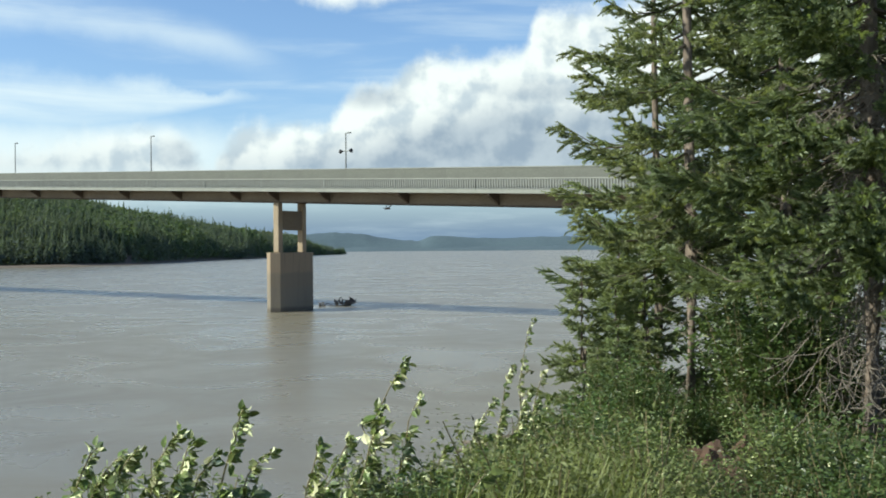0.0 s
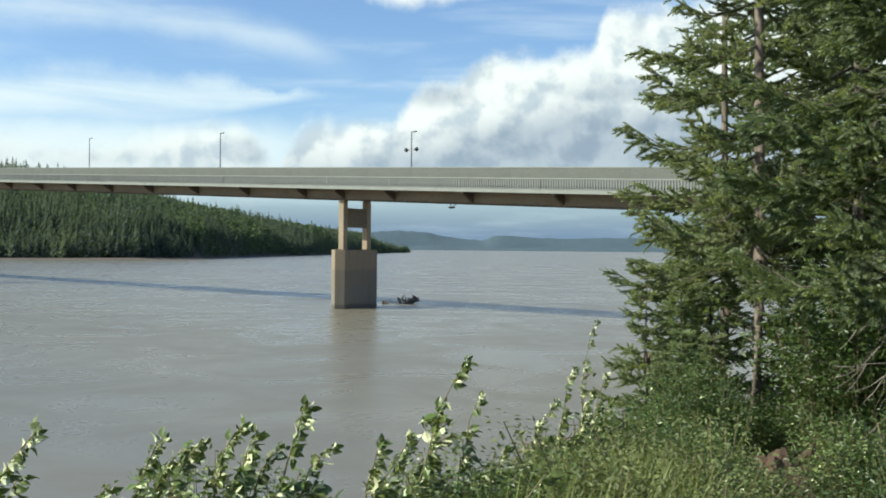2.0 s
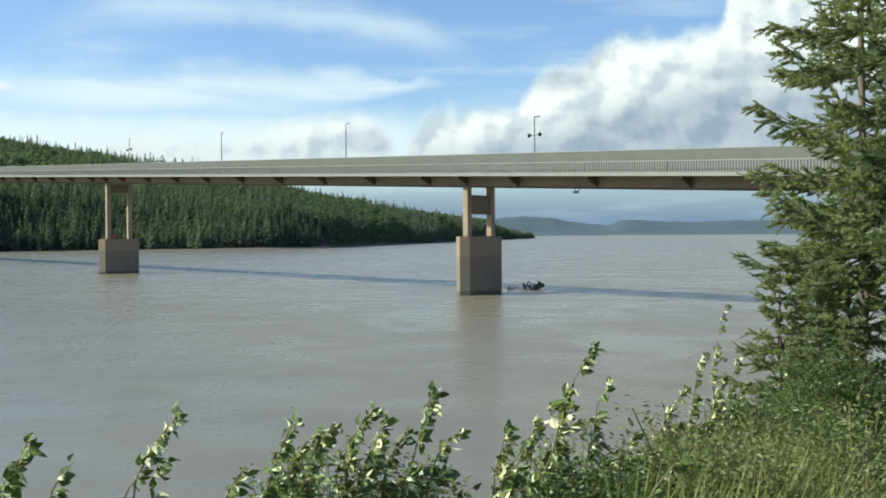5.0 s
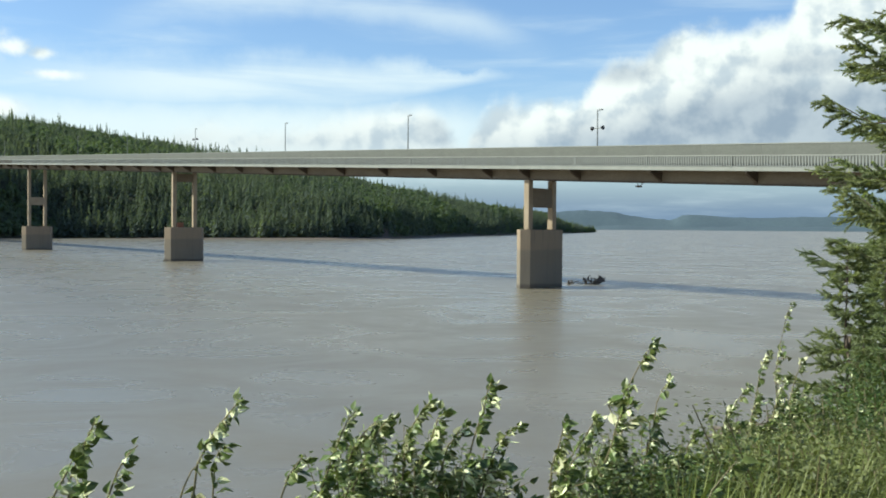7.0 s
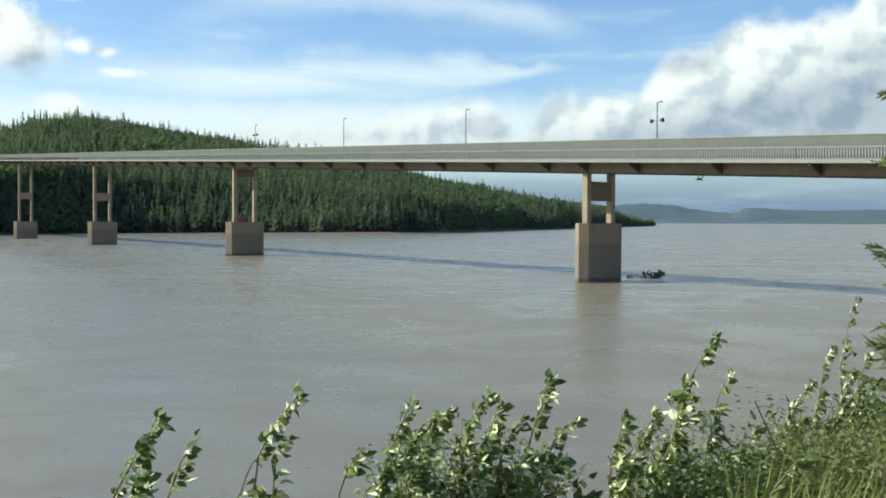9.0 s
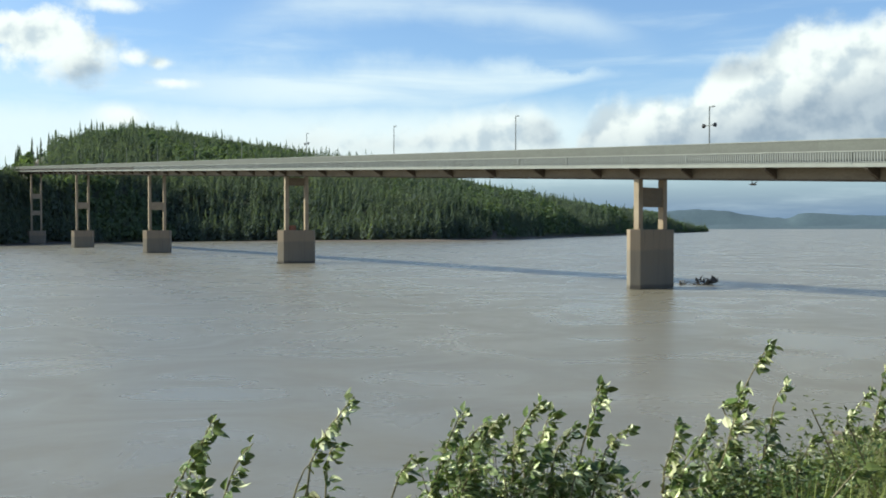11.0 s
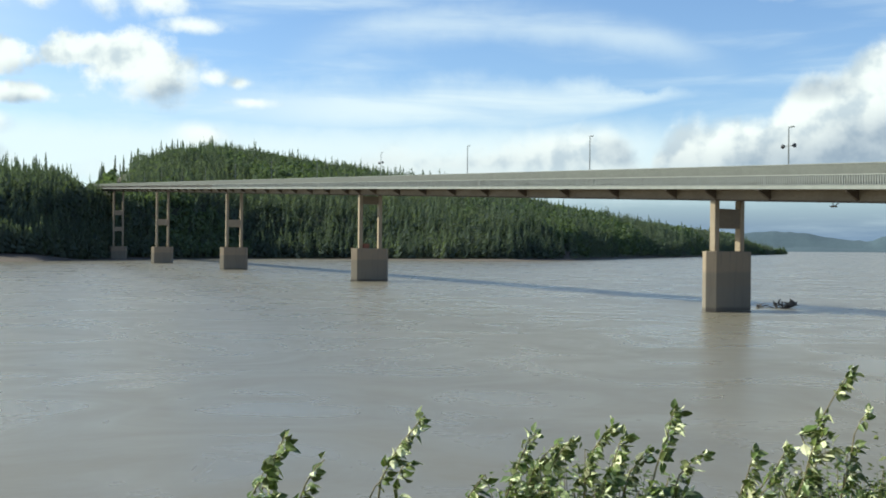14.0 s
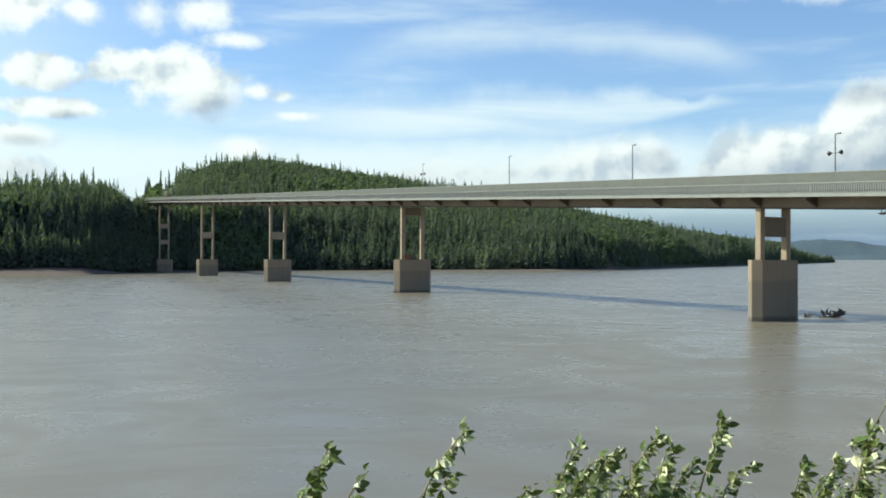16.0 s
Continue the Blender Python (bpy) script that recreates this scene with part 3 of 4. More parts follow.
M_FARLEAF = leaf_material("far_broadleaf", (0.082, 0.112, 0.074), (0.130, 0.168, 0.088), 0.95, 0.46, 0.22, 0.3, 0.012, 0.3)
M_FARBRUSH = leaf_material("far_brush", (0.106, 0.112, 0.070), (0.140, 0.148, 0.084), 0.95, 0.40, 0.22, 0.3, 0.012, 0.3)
M_LEAFTOP = leaf_material("poplar_leaf_top", (0.090, 0.135, 0.036), (0.190, 0.235, 0.066), 0.42, 0.3)
M_LEAFBACK = leaf_material("poplar_leaf_back", (0.64, 0.66, 0.37), (0.82, 0.82, 0.52), 0.55, 0.15, 0.2)
M_SHRUB = leaf_material("shrub_leaf", (0.043, 0.076, 0.021), (0.102, 0.138, 0.042), 0.42, 0.28, 0.7)
M_OLIVE = leaf_material("olive_shrub_leaf", (0.102, 0.132, 0.043), (0.190, 0.215, 0.074), 0.6, 0.28, 0.7)
M_SHOOT = leaf_material("poplar_shoot_leaf", (0.115, 0.155, 0.060), (0.215, 0.255, 0.115), 0.42, 0.3, 0.6)
M_GRASS = leaf_material("grass_blades", (0.15, 0.182, 0.054), (0.25, 0.264, 0.086), 0.5, 0.25)
M_BARK = material("spruce_bark", (0.17, 0.135, 0.108), (0.265, 0.212, 0.172), 9.0, 0.95, 1.0, 4, spots=(0.07, 0.055, 0.045), stretch=(1, 1, 0.45))
M_BOUGH = material("dark_bough_bark", (0.075, 0.060, 0.045), (0.11, 0.085, 0.065), 4.0, 0.95, 0.3, 6)
M_TWIG = material("dead_grey_twig", (0.17, 0.145, 0.12), (0.23, 0.20, 0.17), 6.0, 0.9, 0.2, 6)
M_STEM = material("green_brown_stem", (0.16, 0.14, 0.07), (0.22, 0.18, 0.09), 8.0, 0.7, 0.1, 6)
M_DRIFT = material("bleached_driftwood", (0.11, 0.09, 0.07), (0.17, 0.145, 0.12), 2.5, 0.9, 0.4, 8)
M_WETWOOD = material("wet_driftwood", (0.075, 0.066, 0.055), (0.14, 0.12, 0.10), 2.5, 0.7, 0.4, 8)
M_ROT = material("rotten_red_wood", (0.098, 0.058, 0.038), (0.064, 0.042, 0.03), 4.0, 0.95, 0.9, 8, spots=(0.05, 0.035, 0.027), stretch=(1, 1, 0.4))


class Soup:
    """Collects loose triangles and quads for one mesh."""

    def __init__(self):
        self.v, self.f, self.mi = [], [], []

    def face(self, *pts, mi=0):
        n = len(self.v)
        self.v.extend(pts)
        self.f.append(tuple(range(n, n + len(pts))))
        self.mi.append(mi)

    def mesh(self, name, *mats):
        me = bpy.data.meshes.new(name)
        me.from_pydata(self.v, [], self.f)
        for m in mats:
            me.materials.append(m)
        if any(self.mi):
            me.polygons.foreach_set("material_index", self.mi)
        return me


# ---------------------------------------------------------------- far forest
def conifer_into(v, f, x, y, z, h, r, rnd, flaps=22):
    """A narrow spire of drooping flaps of twigs."""
    a0 = rnd.random() * 6.28
    for t in range(flaps):
        u = t / flaps
        rr = r * (1.0 - u) ** 0.85 * rnd.uniform(0.55, 1.25) + 0.12
        a, w = a0 + 2.4 * t, rnd.uniform(0.28, 0.55)
        zz = z + h * (0.08 + 0.86 * u)
        n = len(v)
        v.append((x, y, min(zz + h * rnd.uniform(0.10, 0.20), z + h)))
        v.append((x + rr * math.cos(a - w), y + rr * math.sin(a - w), zz + rnd.uniform(-0.04, 0.04) * h))
        v.append((x + rr * math.cos(a + w), y + rr * math.sin(a + w), zz + rnd.uniform(-0.04, 0.04) * h))
        f.append((n, n + 1, n + 2))


def crown_into(v, f, x, y, z, r, rnd, tufts=20):
    """A round broadleaf crown of loose tufts."""
    for t in range(tufts):
        a, e = rnd.random() * 6.283, math.asin(rnd.uniform(-0.35, 1.0))
        d = Vector((math.cos(a) * math.cos(e), math.sin(a) * math.cos(e), math.sin(e)))
        c = Vector((x, y, z)) + Vector((d.x, d.y, d.z * 1.35)) * (r * rnd.uniform(0.7, 1.1))
        s1 = d.cross(Vector((rnd.uniform(-1, 1), rnd.uniform(-1, 1), rnd.uniform(-1, 1)))).normalized()
        s2 = d.cross(s1) + d * rnd.uniform(-0.4, 0.4)
        q = r * rnd.uniform(0.34, 0.60)
        n = len(v)
        v.append(tuple(c + s1 * q)), v.append(tuple(c - s1 * q * 0.6 + s2 * q * 0.8)), v.append(tuple(c - s1 * q * 0.6 - s2 * q * 0.8))
        f.append((n, n + 1, n + 2))


def far_forest():
    rnd = random.Random(4)
    cv, cf, lv, lf, bv, bf = [], [], [], [], [], []
    count = 0
    while count < 25000:
        a = 5.4 + 52.4 * rnd.random() ** 1.1
        rs, dp, bw = lerp(a, SHORE), lerp(a, DEPTH), lerp(a, BEACH)
        k0 = (bw - 3.0 + 6.0 * noise.noise((a * 1.3, 0, 0)) * min(1.0, bw / 40)) / dp
        k = k0 + (1.12 - k0) * rnd.random() ** 1.25
        r = rs + dp * k
        x, y = polar(a, r)
        # keep the road and the bridge's landing clear
        if abs((x + 20.7) * 0.646 + (y - 141.3) * 0.763) < 7.5 and (x + 20.7) * -0.763 + (y - 141.3) * 0.646 > 540 and k < 0.9:
            continue
        if abs(a - 40.75) < 0.42 and 0.45 < k < 0.97:
            continue
        if abs(a - 16.7) < 0.45 * rnd.random() + 0.05 and k - k0 < 0.03:
            continue
        z = far_height(a, r) - 0.4
        # Lighter broadleaf gains upslope, painting the stronger sun there by choice of tree.
        kind = noise.noise((x * 0.010, y * 0.010, 5.0)) + 0.5 * noise.noise((x * 0.04, y * 0.04, 1.0)) + 0.55 * (k - 0.5) - 0.22 * (a > 39.0)
        big = 1.0 + 0.5 * min(1.0, max(0.0, r - 900) / 800)
        tall = 1.0 + 0.35 * min(1.0, max(0.0, (0.85 - k) / 0.2))
        count += 1
        if a < 14.5 and k > 0.5 and noise.noise((x * 0.006, y * 0.006, 9.0)) > -0.25 and rnd.random() < 0.8:
            crown_into(bv, bf, x, y, z + 1.6, rnd.uniform(1.8, 3.0) * big, rnd, 14)
        elif kind > 0.04 and rnd.random() < (0.75 if k < 0.8 else 0.88):
            h, cr = rnd.uniform(5.5, 9.5) * tall, rnd.uniform(1.5, 2.4) * big * tall
            crown_into(lv, lf, x, y, z + h - cr * 1.3, cr, rnd, 19)
            crown_into(lv, lf, x + rnd.uniform(-1, 1), y + rnd.uniform(-1, 1), z + h * 0.4, cr * 0.9, rnd, 9)
        else:
            h = tall * rnd.uniform(6.0, 12.5) * (1.0 + 0.35 * (rnd.random() < 0.08)) * (1.0 if k < 0.78 else 0.62)
            conifer_into(cv, cf, x, y, z, h, h * rnd.uniform(0.14, 0.20) * big, rnd)
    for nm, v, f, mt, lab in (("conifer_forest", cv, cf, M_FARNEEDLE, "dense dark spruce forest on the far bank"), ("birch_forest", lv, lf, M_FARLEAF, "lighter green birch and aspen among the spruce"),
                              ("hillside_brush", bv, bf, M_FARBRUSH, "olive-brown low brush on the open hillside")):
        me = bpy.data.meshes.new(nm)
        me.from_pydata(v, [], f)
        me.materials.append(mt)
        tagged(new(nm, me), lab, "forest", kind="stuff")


far_forest()


def far_spruce():
    """One tall spruce that stands out on the skyline."""
    rnd = random.Random(9)
    t = thing("skyline_spruce", "tall narrow dark spruce on the skyline of the far ridge", "tree", group="tall spruces on the ridge")
    part("trunk", tube([(0, 0, -1), (0, 0, 8), (0, 0, 17.5)], [0.28, 0.2, 0.04], 6), M_BARK, t)
    v, f = [], []
    conifer_into(v, f, 0, 0, 0.8, 17.5, 1.9, rnd, 70)
    me = bpy.data.meshes.new("crown")
    me.from_pydata(v, [], f)
    me.materials.append(M_FARNEEDLE)
    share("crown", me, t)
    return t


def skyline():
    rnd = random.Random(21)
    base = far_spruce()
    first = True
    for i in range(95):
        a = rnd.choice((rnd.uniform(43.6, 50), rnd.uniform(36, 42), rnd.uniform(26, 41), rnd.uniform(10, 26)))
        if 42.0 < a < 43.4:
            continue
        rs, dp = lerp(a, SHORE), lerp(a, DEPTH)
        r = rs + dp * rnd.uniform(0.9, 1.02)
        m = pose(*polar(a, r), far_height(a, r) - 0.5, rnd.uniform(-2, 2), rnd.uniform(-2, 2), rnd.uniform(0, 360))
        s = rnd.uniform(0.7, 1.15) if a > 26 else rnd.uniform(0.6, 0.85)
        if first:
            base.matrix_basis, first = m @ Matrix.Scale(s, 4), False
        else:
            copy_thing(base, m).scale = (s, s, s)


skyline()


# ---------------------------------------------------------------- spruces on the near bank
def brush(soup, p, d, length, rnd, width=0.052, step=0.030):
    """A finger of needles, leaning forward along a twig, with its bark as a thin core."""
    side = d.cross(Vector((0, 0, 1)))
    side = side.normalized() if side.length > 1e-3 else Vector((1, 0, 0))
    up = side.cross(d)
    n = max(3, int(length / step))
    end = p + d * length
    r = 0.012
    a, b, c = p + side * r, p - side * r * 0.5 + up * r, p - side * r * 0.5 - up * r
    soup.face(a, b, end), soup.face(b, c, end), soup.face(c, a, end)
    for i in range(n + 1):
        q = p + d * (length * i / n)
        a0 = rnd.random() * 6.28
        w = width * (1.0 - 0.25 * i / n) * rnd.uniform(0.8, 1.15)
        for k in range(3):
            a = a0 + 2.094 * k
            o = side * math.cos(a) + up * math.sin(a)
            tip = q + o * w + d * (w * 1.25)
            t = o.cross(d) * 0.0165
            soup.face(q - t, q + t, tip)


def spruce_mesh(h, radius, seed, low=0.12, dense=1.0, zmax=None, mat=M_NEEDLE, airy=0.0, open_side=None):
    """Needles and boughs of a spruce in loose tiers; zmax: no boughs over that height; airy: gaps between the tiers; open_side: bearing towards which its boughs grow longest."""
    rnd = random.Random(seed)
    needles, wood = Soup(), bmesh.new()
    z = h * low
    while z < min(h * 0.985, zmax or 1e9):
        k = (z - h * low) / (h * (1 - low))
        reach = radius * (1 - k) ** 1.05 * (0.88 + 0.12 * min(1.0, k * 6))
        turn, n = rnd.random() * 6.283, rnd.choice((4, 5, 5, 6) if airy else (5, 6, 6, 7))
        for b in range(n):
            az = turn + 6.283 * b / n + rnd.uniform(-0.3, 0.3)
            ln = max(0.25, reach * rnd.choice((rnd.uniform(0.45, 0.8), rnd.uniform(0.75, 1.15))))
            if open_side is not None:
                ln *= 1.0 + 0.08 * math.cos(az - open_side)
            out = Vector((math.cos(az), math.sin(az), 0))
            zb = z + rnd.uniform(-0.10, 0.10)
            rise = 0.22 * k - 0.06 + rnd.uniform(-0.09, 0.09)
            lift = rnd.uniform(0.15, 0.5)
            sag = -0.24 * (1 - k) - rnd.uniform(0, 0.12)

            def at(u):
                return out * (ln * u) + Vector((0, 0, zb + ln * (rise * u + sag * math.sin(u * 2.4) * 0.8 + lift * max(0, u - 0.5) ** 1.3)))

            pts = [at(u) for u in (0, 0.33, 0.66, 1.0)]
            add_tube(wood, pts, [0.008 + 0.008 * ln, 0.006 + 0.005 * ln, 0.004 + 0.003 * ln, 0.002], 4, cap=False)
            nt = max(5, int(ln * 11 * dense))
            side = Vector((-out.y, out.x, 0))
            start = 0.13 if airy else 0.20
            for i in range(nt):
                u = start + (1 - start) * (i + rnd.random()) / nt
                p = at(u)
                tl = ln * 0.24 * (1.15 - u) ** 0.6 * rnd.uniform(0.6, 1.25) + 0.10
                sg = 1 if i % 2 else -1
                d = (out * rnd.uniform(0.6, 1.1) + side * sg * rnd.uniform(0.4, 0.9) + Vector((0, 0, rnd.uniform(-0.45, 0.35)))).normalized()
                brush(needles, p, d, tl, rnd)
                for w in range(int(tl / (0.085 if airy else 0.115))):
                    pp = p + d * (tl * rnd.uniform(0.15, 0.95))
                    hang = rnd.uniform(-0.9, 0.1) if rnd.random() < 0.45 else rnd.uniform(0.1, 0.9)
                    dd = (d + side * rnd.uniform(-0.9, 0.9) + out * rnd.uniform(-0.1, 0.6) + Vector((0, 0, hang))).normalized()
                    brush(needles, pp, dd, rnd.uniform(0.09, 0.21), rnd, 0.047, 0.034)
            brush(needles, at(0.8), (at(1.0) - at(0.8)).normalized(), ln * 0.2 + 0.08, rnd)
        z += rnd.uniform(0.30, 0.52) * (0.8 + 0.4 * h / 16) / dense * (1.0 + airy * k)
    return needles.mesh("crown", mat), mesh_of(wood, "branch_frame", M_BOUGH)


def dead_twigs(soup_bm, rnd, z0, z1, n, reach):
    for i in range(n):
        a = rnd.random() * 6.283
        p = Vector((0, 0, rnd.uniform(z0, z1)))
        pts, d = [p], Vector((math.cos(a), math.sin(a), rnd.uniform(-0.2, 0.25)))
        ln = reach * rnd.uniform(0.45, 1.15)
        for k in range(7):
            d = (d + Vector((rnd.uniform(-0.9, 0.9), rnd.uniform(-0.9, 0.9), rnd.uniform(-0.8, 0.45)))).normalized()
            pts.append(pts[-1] + d * ln / 6)
        add_tube(soup_bm, pts, [0.007, 0.006, 0.005, 0.0045, 0.004, 0.0035, 0.003, 0.002], 4, cap=False)
        for k in range(6):
            q = pts[rnd.randint(1, 6)]
            e = (d + Vector((rnd.uniform(-1, 1), rnd.uniform(-1, 1), rnd.uniform(-1, 0.3)))).normalized() * ln * rnd.uniform(0.2, 0.45)
            add_tube(soup_bm, [q, q + e * 0.5 + Vector((0, 0, -0.03)), q + e], [0.005, 0.004, 0.002], 3, cap=False)


SPRUCE_KINDS = {
    "slender": (19.0, 2.85, spruce_mesh(19.0, 2.4, 3, 0.16, 1.0, 10.0, airy=1.0, open_side=math.pi - radians(20))),
    "broad": (16.5, 3.2, spruce_mesh(16.5, 3.2, 12, 0.23, 0.9, 9.0, M_SHADENEEDLE)),
    "old": (16.0, 2.7, spruce_mesh(16.0, 2.6, 44, 0.17, 1.5, 7.5, M_SHADENEEDLE)),
    "young": (4.2, 1.5, spruce_mesh(4.2, 1.5, 31, 0.05, 1.25)),
}


def spruce(kind, a, d, z, turn, trunk_r, label, dead=0, lean=0.0, size=1.0):
    h, r, (crown, boughs) = SPRUCE_KINDS[kind]
    rnd = random.Random(int(a * 100) + 7)
    x, y = polar(a, d)
    t = thing("spruce_tree", label, "tree", pose(x, y, z, 0, lean, 0) @ Matrix.Scale(size, 4), "spruces on the near bank")
    part("trunk", tube([(0, 0, -0.6), (0, 0, 0.3), (0.03, 0, 2.5), (-0.03, 0.02, h * 0.5), (0, 0, h)], [trunk_r * 1.35, trunk_r * 1.05, trunk_r * 0.92, trunk_r * 0.55, 0.02], 12), M_BARK, t,
         "grey-brown scaly bark", smooth=True)
    share("crown", crown, t, pose(0, 0, 0, 0, 0, turn))
    tagged(share("branch_frame", boughs, t, pose(0, 0, 0, 0, 0, turn)), kind="stuff")
    if dead:
        bm = bmesh.new()
        dead_twigs(bm, rnd, 0.8, 4.8, dead, 1.15)
        part("dead_branch", bm, M_TWIG, t, "bare grey dead lower branches")
    return t


spruce("slender", -13.3, 17.0, 4.75, 20, 0.105, "slender spruce with a bare lower trunk", dead=26)
spruce("slender", -11.6, 20.5, 4.2, 70, 0.11, "spruce with drooping dark green boughs", size=0.85)
spruce("broad", -18.2, 18.5, 4.6, 75, 0.12, "dense dark spruce in the shade of its neighbours", dead=16)
spruce("old", -22.3, 12.2, 5.1, 200, 0.130, "old spruce with a thick scaly trunk and dead twigs", dead=210)
spruce("broad", -15.6, 23.0, 4.2, 310, 0.12, "dense spruce deep in the stand")
spruce("broad", -21.0, 24.0, 4.5, 20, 0.12, "dense spruce deep in the stand")
spruce("slender", -26.5, 17.0, 5.0, 250, 0.12, "spruce at the edge of the stand")
spruce("young", -7.6, 17.4, 4.0, 10, 0.05, "young bushy spruce on the bank", size=0.85)
spruce("young", -11.0, 18.6, 4.0, 120, 0.05, "young bushy spruce on the bank", size=1.0)
spruce("young", -9.6, 19.5, 3.8, 220, 0.05, "young spruce over the shore", size=1.0)
for a, d, size in ((-9.5, 15.4, 0.52), (-11.1, 15.0, 0.48), (-8.4, 16.4, 0.46), (-9.4, 18.2, 0.72)):
    spruce("young", a, d, near_height(*polar(a, d)) - 0.03, a * 60, 0.05, "small sunlit spruce among the brush", size=size)
spruce("young", -16.2, 20.5, 4.2, 320, 0.05, "young spruce in the shade of the stand", size=1.0)
spruce("young", -20.5, 20.0, 4.3, 40, 0.05, "young spruce in the shade of the stand", size=1.1)
spruce("young", -25.5, 19.0, 4.6, 90, 0.05, "young spruce in the shade of the stand", size=1.1)


# ---------------------------------------------------------------- poplar saplings
def leaf_outline(l, w):
    return [(0, 0), (w * 0.42, l * 0.22), (w * 0.5, l * 0.42), (w * 0.32, l * 0.72), (0, l), (-w * 0.32, l * 0.72), (-w * 0.5, l * 0.42), (-w * 0.42, l * 0.22)]


def leaf_mesh(l, w, fold, curl, name="leaf"):
    """A broad pointed leaf, green above and pale below, folded along its rib, with a stalk."""
    s = Soup()

    def lift(x, y, dz):
        return (x, y, abs(x) * fold - curl * (y / l) ** 2 * l + dz)

    o = leaf_outline(l, w)
    for dz, mi in ((0.0006, 0), (-0.0006, 1)):
        for i in range(8):
            a, b = o[i], o[(i + 1) % 8]
            tri = [lift(0, l * 0.45, dz), lift(*a, dz), lift(*b, dz)]
            s.face(*(tri if mi == 0 else tri[::-1]), mi=mi)
    s.face((-0.0012, -l * 0.45, 0), (0.0012, -l * 0.45, 0), (0.0012, 0, 0), (-0.0012, 0, 0), mi=1)
    return s.mesh(name, M_LEAFTOP, M_LEAFBACK)


LEAVES = [leaf_mesh(0.066, 0.044, 0.35, 0.3), leaf_mesh(0.056, 0.036, 0.6, 0.5), leaf_mesh(0.074, 0.046, 0.2, 0.15), leaf_mesh(0.044, 0.028, 0.8, 0.5)]


def sapling(a, e, d, seed, leaves=34, lean=0.22, side=2):
    """A poplar shoot whose tip stands at that bearing and height; the wind bends it to the right."""
    rnd = random.Random(seed)
    tx, ty = polar(a, d)
    tz = EYE[2] + d * math.tan(radians(e))
    tx += 0.03 if a > 5 else -0.045
    bx, by = tx - lean * 0.9 + rnd.uniform(-0.05, 0.05), ty + rnd.uniform(-0.1, 0.1)
    bz = near_height(bx, by) - 0.05
    h = max(tz - bz, 0.5) / 0.95
    t = thing("poplar_sapling", "wind-bent poplar sapling with green leaves showing pale undersides", "sapling", pose(bx, by, bz), "poplar saplings on the near bank")

    bend, wave = rnd.uniform(2.2, 4.0), rnd.uniform(-0.03, 0.03)

    def stem(u):
        return Vector((lean * 0.9 * u ** bend + wave * math.sin(u * 7 + seed) + 0.012 * math.sin(u * 17 + seed * 3), (ty - by) * u, h * (u - 0.05 * u ** 8)))

    part("stem", tube([stem(u) for u in (0, 0.2, 0.4, 0.6, 0.75, 0.87, 0.95, 1.0)], [0.0085, 0.0075, 0.0065, 0.0055, 0.0045, 0.0038, 0.003, 0.002], 6), M_STEM, t)
    lines = [(stem, 0.2, 1.0, int(leaves * 4.6), 1.0)]
    for b in range(side * 2):
        u0 = rnd.uniform(0.15, 0.66)
        ang, ln = rnd.uniform(0, 6.28), rnd.uniform(0.16, 0.42) * min(h, 1.4) * (1.1 - u0)
        up = rnd.uniform(0.5, 1.1)
        p0, dv = stem(u0), Vector((math.cos(ang) * 0.7 + 0.12, math.sin(ang) * 0.7, up)).normalized()

        def limb(u, p0=p0, dv=dv, ln=ln):
            return p0 + dv * ln * u + Vector((0.12 * u * u * ln / 0.3, 0, 0.05 * math.sin(u * 3)))

        part("side_shoot", tube([limb(u) for u in (0, 0.5, 1.0)], [0.0045, 0.0038, 0.0022], 5), M_STEM, t)
        lines.append((limb, 0.25, 1.0, max(5, int(ln * 70)), 0.9))
    for fn, u0, u1, n, big in lines:
        phase = rnd.uniform(0, 6.28)
        for i in range(n):
            u = u0 + (u1 - u0) * rnd.random() ** 0.85
            # leaves come in bunches with bare stem between
            if big == 1.0 and math.sin(u * 26 + phase) + 0.5 * math.sin(u * 11 + phase * 2) < -0.75 and u < 0.93:
                continue
            p = fn(u)
            ang = rnd.uniform(0, 6.28)
            d0 = Vector((math.cos(ang) * 0.7 + 0.75, math.sin(ang) * 0.7, rnd.uniform(-0.5, 0.75))).normalized()
            q = d0.to_track_quat("Y", "Z").to_matrix().to_4x4()
            pale = 0.75 if u > 0.93 else 0.34
            roll = rnd.gauss(0, 0.8) + (math.pi * rnd.uniform(0.55, 0.85) if rnd.random() < pale else 0)
            sc = rnd.uniform(0.6, 1.3) * (1.05 - 0.35 * u * (big == 1.0)) * big
            m = Matrix.Translation(p + d0 * rnd.uniform(0.012, 0.036) * sc) @ q @ Matrix.Rotation(roll, 4, "Y") @ Matrix.Scale(sc, 4)
            share("leaf", rnd.choice(LEAVES), t, m)
    return t


